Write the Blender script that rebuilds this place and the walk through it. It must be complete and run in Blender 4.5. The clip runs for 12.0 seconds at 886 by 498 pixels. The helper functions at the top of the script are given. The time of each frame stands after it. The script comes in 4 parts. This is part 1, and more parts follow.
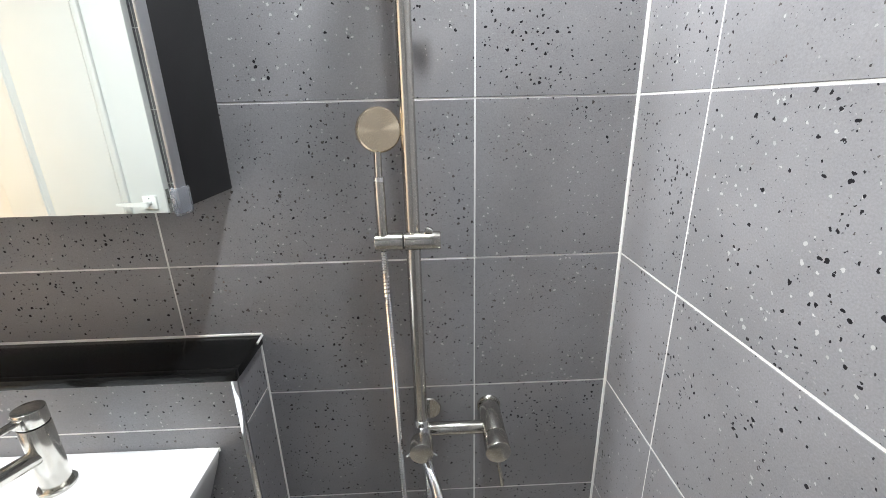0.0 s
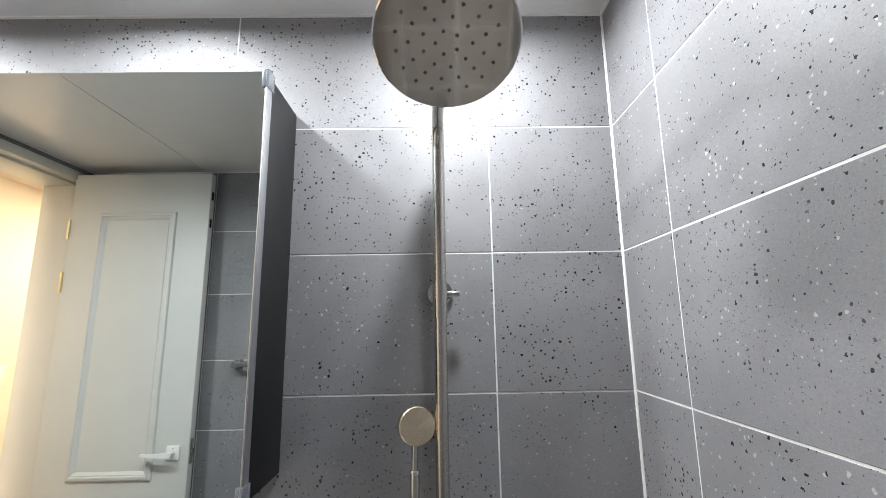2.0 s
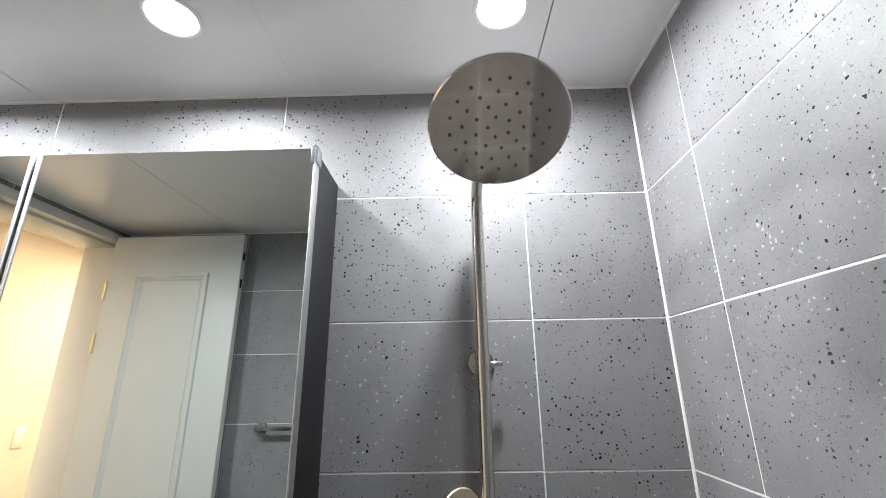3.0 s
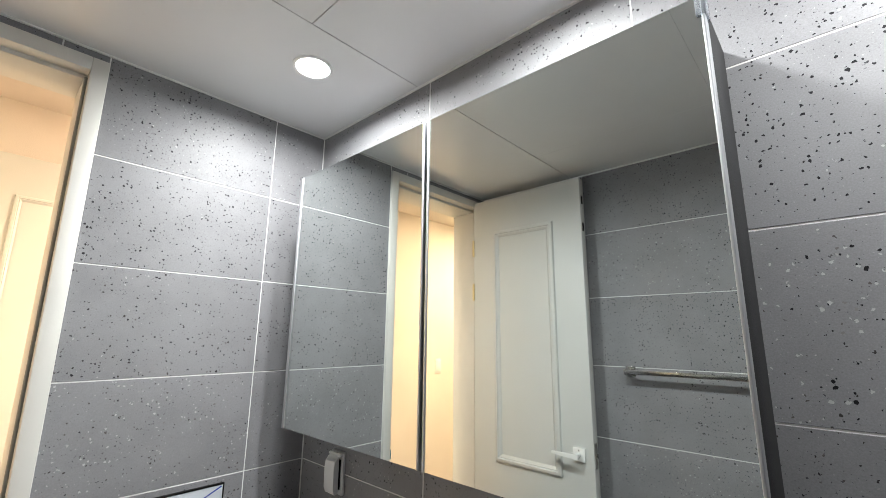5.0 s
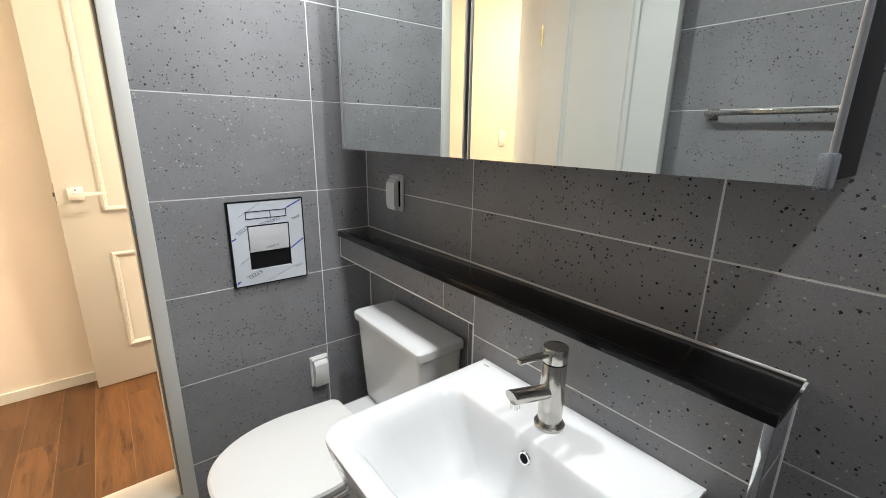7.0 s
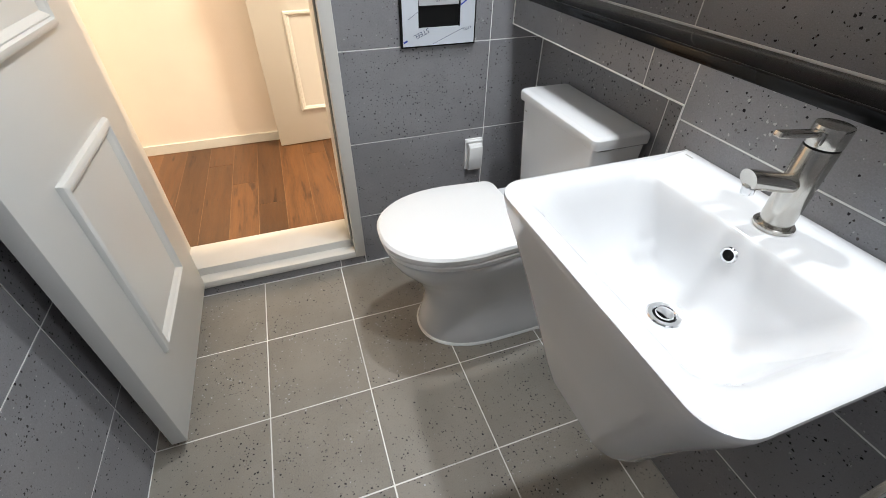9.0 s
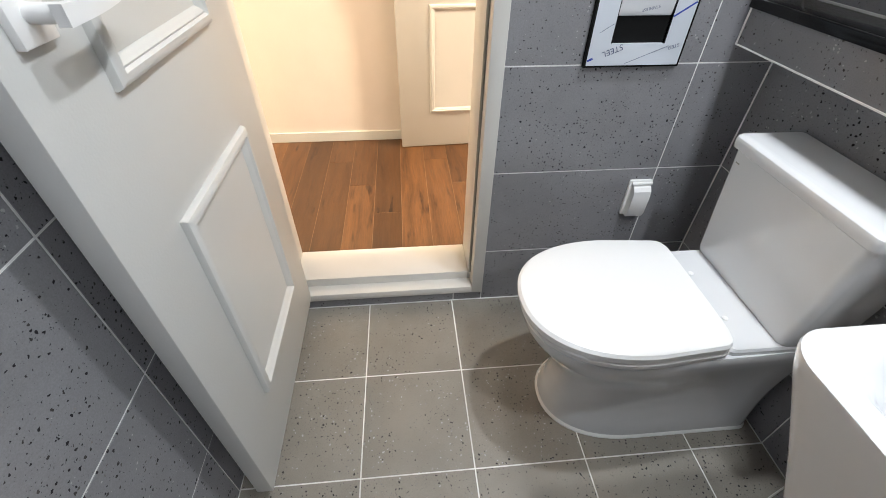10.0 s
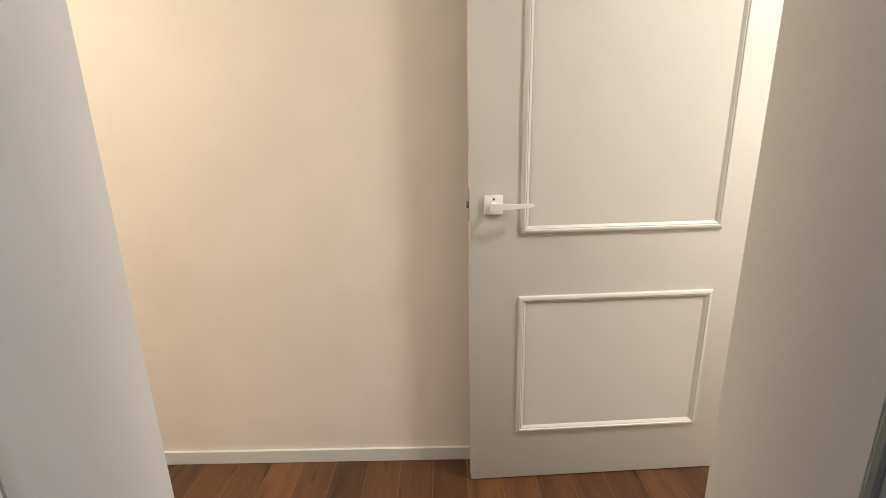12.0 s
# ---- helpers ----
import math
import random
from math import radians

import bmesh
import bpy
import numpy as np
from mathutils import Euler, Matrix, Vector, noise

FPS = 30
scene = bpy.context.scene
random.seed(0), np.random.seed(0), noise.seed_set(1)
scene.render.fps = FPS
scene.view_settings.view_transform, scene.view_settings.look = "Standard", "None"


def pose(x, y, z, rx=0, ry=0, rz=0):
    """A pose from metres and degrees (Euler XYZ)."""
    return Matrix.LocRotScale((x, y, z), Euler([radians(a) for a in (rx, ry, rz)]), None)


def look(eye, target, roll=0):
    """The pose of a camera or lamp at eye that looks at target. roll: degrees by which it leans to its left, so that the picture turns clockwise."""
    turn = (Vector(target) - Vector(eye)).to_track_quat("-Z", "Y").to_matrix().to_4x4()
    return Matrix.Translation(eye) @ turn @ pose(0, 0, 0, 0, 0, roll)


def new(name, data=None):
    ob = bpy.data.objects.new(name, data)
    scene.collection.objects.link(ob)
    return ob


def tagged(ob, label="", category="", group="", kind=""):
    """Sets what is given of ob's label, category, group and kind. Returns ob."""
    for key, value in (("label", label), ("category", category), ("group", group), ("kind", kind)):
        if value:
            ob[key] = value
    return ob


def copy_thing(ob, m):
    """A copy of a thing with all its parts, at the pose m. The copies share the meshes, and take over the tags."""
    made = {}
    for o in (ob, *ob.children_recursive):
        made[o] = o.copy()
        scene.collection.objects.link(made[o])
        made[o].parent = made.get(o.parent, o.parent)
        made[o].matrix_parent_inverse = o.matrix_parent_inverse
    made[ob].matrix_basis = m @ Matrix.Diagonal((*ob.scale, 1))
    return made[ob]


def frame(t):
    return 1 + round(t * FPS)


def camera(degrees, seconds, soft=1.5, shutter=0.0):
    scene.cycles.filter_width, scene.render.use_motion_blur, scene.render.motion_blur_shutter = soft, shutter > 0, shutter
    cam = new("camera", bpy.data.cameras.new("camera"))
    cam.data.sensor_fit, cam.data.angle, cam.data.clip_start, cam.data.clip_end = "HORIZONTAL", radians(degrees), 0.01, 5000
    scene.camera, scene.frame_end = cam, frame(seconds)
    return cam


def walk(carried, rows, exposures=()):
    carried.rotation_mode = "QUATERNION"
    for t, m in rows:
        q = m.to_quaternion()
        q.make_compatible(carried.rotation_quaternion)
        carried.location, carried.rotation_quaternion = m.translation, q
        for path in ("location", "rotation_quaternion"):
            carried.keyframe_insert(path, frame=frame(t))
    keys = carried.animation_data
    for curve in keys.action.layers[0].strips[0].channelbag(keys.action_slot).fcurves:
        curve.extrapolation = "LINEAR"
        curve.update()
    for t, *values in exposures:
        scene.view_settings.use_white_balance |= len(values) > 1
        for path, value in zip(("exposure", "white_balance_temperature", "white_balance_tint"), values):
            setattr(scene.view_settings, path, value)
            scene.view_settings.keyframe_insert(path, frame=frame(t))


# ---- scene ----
cam = camera(92.7, 12.0, soft=0.75)
PATH = [
    (0, (-0.382, -0.791, 1.417), (-0.324, 1.103, 0.778), -1.3),
    (0.5, (-0.401, -0.827, 1.464), (-0.335, 1.138, 1.095), -1.1),
    (1, (-0.418, -0.867, 1.513), (-0.352, 1.13, 1.426), -1.0),
    (1.5, (-0.415, -0.906, 1.55), (-0.377, 1.087, 1.716), -1.0),
    (2, (-0.418, -0.93, 1.572), (-0.39, 1.038, 1.927), -0.9),
    (2.5, (-0.426, -0.953, 1.598), (-0.402, 0.981, 2.105), -1.0),
    (2.7, (-0.435, -0.951, 1.605), (-0.411, 0.97, 2.16), -1.0),
    (4.3, (-0.676, -0.861, 1.611), (-1.58, 0.818, 2.215), 0.3),
    (4.5, (-0.672, -0.86, 1.596), (-1.684, 0.762, 2.184), 0.2),
    (5, (-0.656, -0.842, 1.555), (-1.985, 0.598, 1.955), 0.6),
    (5.5, (-0.649, -0.83, 1.512), (-2.128, 0.506, 1.675), 0.9),
    (6, (-0.64, -0.811, 1.46), (-2.172, 0.472, 1.387), 0.8),
    (6.5, (-0.64, -0.798, 1.401), (-2.175, 0.454, 1.125), 0.6),
    (7, (-0.64, -0.781, 1.328), (-2.15, 0.42, 0.803), 0.8),
    (7.2, (-0.645, -0.784, 1.308), (-2.13, 0.394, 0.669), 0.7),
    (8.8, (-0.688, -0.83, 1.19), (-2.122, -0.216, -0.061), 0.6),
    (9, (-0.724, -0.85, 1.183), (-2.173, -0.325, -0.091), 0.8),
    (9.5, (-0.892, -0.898, 1.177), (-2.375, -0.616, -0.135), 0.8),
    (10, (-1.043, -0.943, 1.168), (-2.545, -0.795, -0.144), 0.8),
    (10.5, (-1.272, -0.948, 1.154), (-2.779, -0.878, -0.159), 1.1),
    (11, (-1.471, -0.954, 1.178), (-3.065, -0.944, -0.029), 0.0),
    (11.5, (-1.688, -0.997, 1.236), (-3.496, -1.027, 0.383), -0.7),
    (12, (-1.878, -1.036, 1.235), (-3.816, -1.046, 0.74), -1.3),
]
EXPOSURES = [(0, 0.75, 6350, 9), (1, 0.35, 6350, 9), (2, -0.1, 6350, 9), (2.7, -0.15, 6400, 9), (4.3, -0.15, 6500, 8), (5.5, -0.1, 6550, 8),
             (6.5, -0.12, 6550, 8), (7.2, -0.15, 6450, 9), (9, 0.0, 6250, 10), (10, 0.05, 6150, 10), (10.5, 0.05, 6100, 10), (11, -0.24, 6000, 10),
             (11.5, -0.70, 5800, 9), (12, -1.1, 5400, 9)]
walk(cam, [(t, look(e, g, r)) for t, e, g, r in PATH], EXPOSURES)

# ---------------- world and lamps ----------------
world = bpy.data.worlds.new("world")
scene.world = world
world.use_nodes = True
world.node_tree.nodes["Background"].inputs[0].default_value = (0.6, 0.6, 0.65, 1)
world.node_tree.nodes["Background"].inputs[1].default_value = 0.01

W, D, H = 2.092, 1.406, 2.33          # bathroom: x -W..0, y -D..0, z 0..H
CORR_Z, CORR_H, CORR_X = 0.107, 2.55, -3.193
LAMPS = [(-0.36, -0.258), (-1.035, -0.262), (-1.703, -0.284)]


def lamp(name, at, size, watts, colour, spread=180):
    data = bpy.data.lights.new(name, "AREA")
    data.shape, data.size, data.energy, data.color, data.spread = "DISK", size, watts, colour, radians(spread)
    ob = new(name, data)
    ob.location = at
    return ob


for (lx, ly), watts in zip(LAMPS, (10.8, 10.8, 13.6)):
    lamp("downlight_lamp", (lx, ly, H - 0.012), 0.085, watts, (0.965, 0.98, 0.978), 170)
# unseen sources, added to stand in for the corridor's warm light
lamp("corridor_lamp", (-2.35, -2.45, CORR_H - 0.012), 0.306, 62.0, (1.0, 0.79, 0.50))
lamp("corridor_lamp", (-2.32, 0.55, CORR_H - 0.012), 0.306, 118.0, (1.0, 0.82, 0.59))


# ---------------- materials ----------------
def material(name, colour, rough=0.5, metal=0.0, **more):
    m = bpy.data.materials.new(name)
    m.use_nodes = True
    b = m.node_tree.nodes["Principled BSDF"]
    b.inputs["Base Color"].default_value = (*colour, 1)
    b.inputs["Roughness"].default_value = rough
    b.inputs["Metallic"].default_value = metal
    for k, v in more.items():
        b.inputs[k.replace("_", " ")].default_value = v
    return m


class Graph:
    """Short calls for a material's nodes."""

    def __init__(self, m):
        self.t = m.node_tree
        self.b = self.t.nodes["Principled BSDF"]

    def add(self, kind, **props):
        n = self.t.nodes.new(kind)
        for k, v in props.items():
            if k == "operation":
                n.operation = v
            elif k == "data_type":
                n.data_type = v
            elif k == "blend_type":
                n.blend_type = v
            elif k == "feature":
                n.feature = v
        return n

    def link(self, a, b):
        self.t.links.new(a, b)

    def put(self, socket, v):
        if isinstance(v, (int, float)):
            socket.default_value = v
        elif isinstance(v, tuple):
            socket.default_value = v
        else:
            self.link(v, socket)

    def math(self, op, a, b=0.0, c=0.0):
        n = self.add("ShaderNodeMath", operation=op)
        for s, v in zip(n.inputs, (a, b, c)):
            self.put(s, v)
        return n.outputs[0]

    def vmath(self, op, a, b=(0, 0, 0)):
        n = self.add("ShaderNodeVectorMath", operation=op)
        self.put(n.inputs[0], a)
        self.put(n.inputs[1], b)
        return n.outputs[0]

    def scale(self, a, f):
        n = self.add("ShaderNodeVectorMath", operation="SCALE")
        self.put(n.inputs[0], a)
        self.put(n.inputs["Scale"], f)
        return n.outputs[0]

    def noise(self, vec, scale, detail=3.0, rough=0.5):
        n = self.add("ShaderNodeTexNoise")
        self.put(n.inputs["Vector"], vec)
        n.inputs["Scale"].default_value, n.inputs["Detail"].default_value, n.inputs["Roughness"].default_value = scale, detail, rough
        return n.outputs["Fac"], n.outputs["Color"]

    def voronoi(self, vec, scale):
        n = self.add("ShaderNodeTexVoronoi", feature="F1")
        n.distance = "EUCLIDEAN"
        self.put(n.inputs["Vector"], vec)
        n.inputs["Scale"].default_value = scale
        return n.outputs["Distance"], n.outputs["Color"]

    def ramp(self, f, *stops):
        n = self.add("ShaderNodeValToRGB")
        e = n.color_ramp.elements
        while len(e) < len(stops):
            e.new(0.5)
        for el, (p, c) in zip(e, stops):
            el.position, el.color = p, (*c, 1)
        self.put(n.inputs[0], f)
        return n.outputs[0]

    def smooth(self, f, a, b, to0=0.0, to1=1.0):
        n = self.add("ShaderNodeMapRange")
        n.interpolation_type = "SMOOTHSTEP"
        for s, v in zip(n.inputs, (f, a, b, to0, to1)):
            self.put(s, v)
        return n.outputs[0]

    def mix(self, f, a, b, how="MIX"):
        n = self.add("ShaderNodeMix", data_type="RGBA", blend_type=how)
        self.put(n.inputs[0], f)
        self.put(n.inputs[6], (*a, 1) if isinstance(a, tuple) else a)
        self.put(n.inputs[7], (*b, 1) if isinstance(b, tuple) else b)
        return n.outputs[2]

    def split(self, c):
        n = self.add("ShaderNodeSeparateColor")
        self.put(n.inputs[0], c)
        return n.outputs

    def coords(self, spread=True):
        """Local metres, moved apart from piece to piece."""
        o = self.add("ShaderNodeTexCoord").outputs["Object"]
        if not spread:
            return o
        r = self.add("ShaderNodeObjectInfo").outputs["Random"]
        return self.vmath("ADD", o, self.scale((37.1, 53.7, 71.3), r))

    def bump(self, height, distance, strength=1.0):
        n = self.add("ShaderNodeBump")
        n.inputs["Distance"].default_value, n.inputs["Strength"].default_value = distance, strength
        self.put(n.inputs["Height"], height)
        self.link(n.outputs[0], self.b.inputs["Normal"])


def terrazzo(name, base, rough):
    m = material(name, base, rough)
    g = Graph(m)
    p = g.coords()
    warp = g.noise(p, 190, 3)[1]
    q = g.vmath("ADD", p, g.scale(g.vmath("SUBTRACT", warp, (0.5, 0.5, 0.5)), 0.0075))
    cluster = g.noise(p, 9, 2)[0]
    cloud = g.noise(p, 5, 5, 0.6)[0]
    grain = g.noise(p, 420, 3, 0.6)[0]
    lo = tuple(c * 0.91 for c in base)
    hi = tuple(c * 1.09 for c in base)
    col = g.mix(g.smooth(cloud, 0.3, 0.7), lo, hi)
    col = g.mix(0.20, col, g.ramp(grain, (0.3, (0.25, 0.25, 0.25)), (0.7, (0.85, 0.85, 0.85))), "OVERLAY")
    height = None
    for scale, chance, r0, r1, ramp in (
            (270, 0.70, 0.14, 0.32, ((0.0, (0.035, 0.035, 0.04)), (0.55, (0.10, 0.10, 0.11)), (0.86, (0.34, 0.34, 0.34)))),
            (114, 0.50, 0.155, 0.335, ((0.0, (0.008, 0.008, 0.010)), (0.50, (0.020, 0.019, 0.022)), (0.68, (0.060, 0.055, 0.052)), (0.78, (0.13, 0.12, 0.115)), (0.84, (0.48, 0.48, 0.48)))),
            (64, 0.87, 0.09, 0.165, ((0.0, (0.022, 0.022, 0.026)), (0.16, (0.060, 0.060, 0.066)), (0.34, (0.13, 0.095, 0.085)), (0.52, (0.42, 0.42, 0.41))))):
        d, c = g.voronoi(q, scale)
        r, gg, bb = g.split(c)[0:3]
        limit = g.math("MULTIPLY_ADD", gg, r1 - r0, r0)
        limit = g.math("MULTIPLY", limit, g.smooth(cluster, 0.32, 0.64, 0.66, 1.06))
        inside = g.smooth(g.math("SUBTRACT", limit, d), 0.0, 0.03)
        chosen = g.math("MULTIPLY", inside, g.math("GREATER_THAN", r, chance))
        col = g.mix(g.math("MULTIPLY", chosen, 0.98), col, g.ramp(bb, *ramp))
        height = chosen if height is None else g.math("MAXIMUM", height, chosen)
    g.link(col, g.b.inputs["Base Color"])
    g.put(g.b.inputs["Specular IOR Level"], g.math("MULTIPLY_ADD", height, -0.32, 0.45))
    g.put(g.b.inputs["Roughness"], g.math("MULTIPLY_ADD", grain, 0.22, rough - 0.1))
    g.bump(g.math("MULTIPLY_ADD", height, -0.5, g.math("MULTIPLY", grain, 0.5)), 0.0003)
    return m


def painted(name, colour, rough, grain=300, depth=0.0002, vary=0.05):
    m = material(name, colour, rough)
    g = Graph(m)
    p = g.coords(False)
    big = g.noise(p, 3, 4)[0]
    fine = g.noise(p, grain, 3)[0]
    g.link(g.mix(g.smooth(big, 0.3, 0.7), tuple(c * (1 - vary) for c in colour), tuple(min(1, c * (1 + vary)) for c in colour)), g.b.inputs["Base Color"])
    g.put(g.b.inputs["Roughness"], g.math("MULTIPLY_ADD", big, 0.12, rough - 0.06))
    g.bump(fine, depth)
    return m


def brushed(name, colour, rough, stretch=(30, 900, 900)):
    m = material(name, colour, rough, 1.0)
    g = Graph(m)
    f = g.noise(g.vmath("MULTIPLY", g.coords(False), stretch), 1.0, 2)[0]
    smear = g.noise(g.coords(False), 25, 3)[0]
    g.put(g.b.inputs["Roughness"], g.math("MULTIPLY_ADD", f, 0.07, g.math("MULTIPLY_ADD", smear, 0.06, rough - 0.065)))
    return m


def spun(name, colour, rough):
    """Turned metal: the gloss runs in rings about the part's own z."""
    m = material(name, colour, rough, 1.0, Anisotropic=0.85)
    g = Graph(m)
    n = g.add("ShaderNodeTangent")
    n.direction_type, n.axis = "RADIAL", "Z"
    g.link(n.outputs[0], g.b.inputs["Tangent"])
    return m


def plank_wood(name):
    m = material(name, (0.2, 0.09, 0.04), 0.38)
    g = Graph(m)
    p = g.coords()
    rnd = g.add("ShaderNodeObjectInfo").outputs["Random"]
    bend = g.scale(g.vmath("SUBTRACT", g.noise(p, 4, 2)[1], (0.5, 0.5, 0.5)), 0.05)
    q = g.vmath("MULTIPLY", g.vmath("ADD", p, bend), (2.0, 28, 28))
    veins = g.noise(q, 1.0, 5, 0.65)[0]
    fine = g.noise(g.vmath("MULTIPLY", p, (12, 420, 420)), 1.0, 3)[0]
    knots = g.noise(g.vmath("MULTIPLY", p, (5, 26, 26)), 1.0, 3)[0]
    col = g.ramp(veins, (0.22, (0.030, 0.014, 0.007)), (0.40, (0.088, 0.041, 0.017)), (0.64, (0.125, 0.058, 0.022)), (0.82, (0.058, 0.027, 0.012)))
    col = g.mix(g.smooth(knots, 0.58, 0.74), col, (0.030, 0.013, 0.007))
    tone = g.ramp(rnd, (0.0, (0.66, 0.64, 0.62)), (0.5, (0.96, 0.93, 0.90)), (1.0, (1.4, 1.36, 1.25)))
    col = g.mix(1.0, col, tone, "MULTIPLY")
    col = g.mix(0.25, col, g.ramp(fine, (0.3, (0.2, 0.2, 0.2)), (0.7, (0.8, 0.8, 0.8))), "OVERLAY")
    g.link(col, g.b.inputs["Base Color"])
    g.put(g.b.inputs["Roughness"], g.math("MULTIPLY_ADD", fine, 0.2, 0.3))
    g.bump(g.math("ADD", veins, fine), 0.0004)
    return m


def glow(name, colour, strength):
    m = material(name, colour, 0.4)
    b = m.node_tree.nodes["Principled BSDF"]
    b.inputs["Emission Color"].default_value = (*colour, 1)
    b.inputs["Emission Strength"].default_value = strength
    return m


M_TILE = terrazzo("grey_terrazzo_tile", (0.240, 0.238, 0.251), 0.50)
M_FLOOR = terrazzo("grey_terrazzo_floor_tile", (0.262, 0.239, 0.205), 0.5)
M_GROUT = painted("pale_grout", (0.76, 0.76, 0.75), 0.8, 500, 0.0004, 0.12)
M_CAULK = painted("white_sealant", (0.82, 0.82, 0.80), 0.5, 200, 0.0004, 0.06)
M_CEIL = painted("glossy_white_ceiling", (0.78, 0.78, 0.79), 0.24, 60, 0.0001, 0.02)
M_MIRROR = material("mirror_glass", (0.72, 0.76, 0.745), 0.012, 1.0)
M_ALU = brushed("satin_aluminium", (0.64, 0.65, 0.67), 0.42, (900, 900, 20))
M_BLACK = painted("black_laminate", (0.007, 0.007, 0.008), 0.62, 400, 0.0003, 0.2)
M_STONE = painted("black_polished_stone", (0.008, 0.008, 0.008), 0.17, 250, 0.00003, 0.4)
M_STONE.node_tree.nodes["Principled BSDF"].inputs["Specular IOR Level"].default_value = 0.22
M_CHROME = material("chrome", (0.83, 0.84, 0.85), 0.07, 1.0)
M_STEEL = brushed("brushed_steel", (0.54, 0.525, 0.485), 0.20, (700, 700, 40))
M_HEAD = brushed("polished_steel_disc", (0.74, 0.71, 0.69), 0.075, (30, 700, 700))
M_STEEL_FLAT = brushed("brushed_steel_plate", (0.52, 0.50, 0.48), 0.15, (30, 700, 700))
# golden tint paints in the warm corridor light that the steel reflects
M_SPUN = spun("spun_steel_with_warm_reflection", (0.86, 0.73, 0.54), 0.27)
M_BRASSY = material("brass", (0.75, 0.62, 0.35), 0.3, 1.0)
M_CERAMIC = material("white_ceramic", (0.72, 0.73, 0.74), 0.1, 0.0, Coat_Weight=0.4, Coat_Roughness=0.05)
M_PLASTIC = material("white_plastic", (0.84, 0.84, 0.83), 0.32)
M_CLEAR = material("cloudy_plastic", (0.55, 0.58, 0.64), 0.25, 0.0, Transmission_Weight=0.75)
M_DOOR = painted("white_door_paint", (0.64, 0.645, 0.625), 0.42, 220, 0.00025, 0.02)
M_FRAME = painted("off_white_frame", (0.68, 0.665, 0.625), 0.4, 180, 0.0002, 0.03)
M_PAPER = painted("cream_wallpaper", (0.78, 0.715, 0.655), 0.75, 260, 0.0006, 0.03)
M_WOOD = plank_wood("brown_plank")
M_SEAM = painted("pale_plank_seam", (0.20, 0.115, 0.055), 0.6)
M_FLOORGROUT = painted("grey_floor_grout", (0.78, 0.77, 0.74), 0.8, 500, 0.0004, 0.15)
M_FILM = material("bluish_protective_film", (0.74, 0.79, 0.86), 0.22, 0.2)
M_FLAP = material("polished_flap", (0.80, 0.82, 0.85), 0.2, 0.25)
M_INK = material("blue_ink", (0.02, 0.05, 0.35), 0.5)
M_GREYINK = material("grey_ink", (0.07, 0.09, 0.17), 0.5)
# matt black: real black edges and marks, also shade filled into holes
M_DARK_FILL = material("matt_black_and_hole_shade", (0.006, 0.006, 0.006), 0.7, 0.0, Specular_IOR_Level=0.15)
M_GASKET = material("grey_gasket", (0.30, 0.30, 0.27), 0.6)
M_GLOW = glow("lit_diffuser", (0.95, 0.98, 1.0), 26.0)
# glow of the added corridor fixtures
M_GLOW_WARM = glow("added_warm_glow", (1.0, 0.80, 0.58), 8.0)


# ---------------- shape helpers ----------------
def finish(bm, name, mat, parent=None, label="", smooth=30):
    me = bpy.data.meshes.new(name)
    bmesh.ops.recalc_face_normals(bm, faces=bm.faces)
    bm.to_mesh(me)
    bm.free()
    me.materials.append(mat)
    if smooth:
        me.polygons.foreach_set("use_smooth", [True] * len(me.polygons))
        me.set_sharp_from_angle(angle=radians(smooth))
    ob = new(name, me)
    if parent:
        ob.parent = parent
    if label:
        ob["label"] = label
    return ob


def part(name, bm, mat, parent, label=""):
    return finish(bm, name, mat, parent, label)


def thing(name, at, label, category, group=""):
    ob = new(name)
    ob.empty_display_size = 0.05
    ob.location = at
    return tagged(ob, label, category, group)


def local(parent, ob):
    """Keeps a part that was built in world metres where it is, under a moved parent."""
    ob.matrix_parent_inverse = Matrix.Translation(-parent.location)
    return ob


def box(x0, x1, y0, y1, z0, z1, bevel=0.0, seg=2, bm=None):
    b = bmesh.new()
    bmesh.ops.create_cube(b, size=1, matrix=Matrix.LocRotScale(((x0 + x1) / 2, (y0 + y1) / 2, (z0 + z1) / 2), None, (abs(x1 - x0), abs(y1 - y0), abs(z1 - z0))))
    if bevel:
        bmesh.ops.bevel(b, geom=b.edges[:], offset=bevel, segments=seg, affect="EDGES", profile=0.5)
    return merge(bm, b)


def merge(bm, b):
    if bm is None:
        return b
    me = bpy.data.meshes.new("tmp")
    b.to_mesh(me)
    b.free()
    bm.from_mesh(me)
    bpy.data.meshes.remove(me)
    return bm


def tube(points, r, seg=16, bm=None, cap=True):
    """A round tube along points; r is one radius or one for each point."""
    b = bmesh.new()
    pts = [Vector(p) for p in points]
    rs = r if isinstance(r, (list, tuple)) else [r] * len(pts)
    tang = [(pts[min(i + 1, len(pts) - 1)] - pts[max(i - 1, 0)]).normalized() for i in range(len(pts))]
    up = tang[0].orthogonal().normalized()
    rings = []
    for p, t, rr in zip(pts, tang, rs):
        up = (up - t * up.dot(t)).normalized()
        side = t.cross(up)
        rings.append([b.verts.new(p + (up * math.cos(a) + side * math.sin(a)) * rr) for a in (2 * math.pi * k / seg for k in range(seg))])
    for a, c in zip(rings, rings[1:]):
        for k in range(seg):
            b.faces.new((a[k], a[(k + 1) % seg], c[(k + 1) % seg], c[k]))
    if cap:
        b.faces.new(rings[0])
        b.faces.new(rings[-1])
    return merge(bm, b)


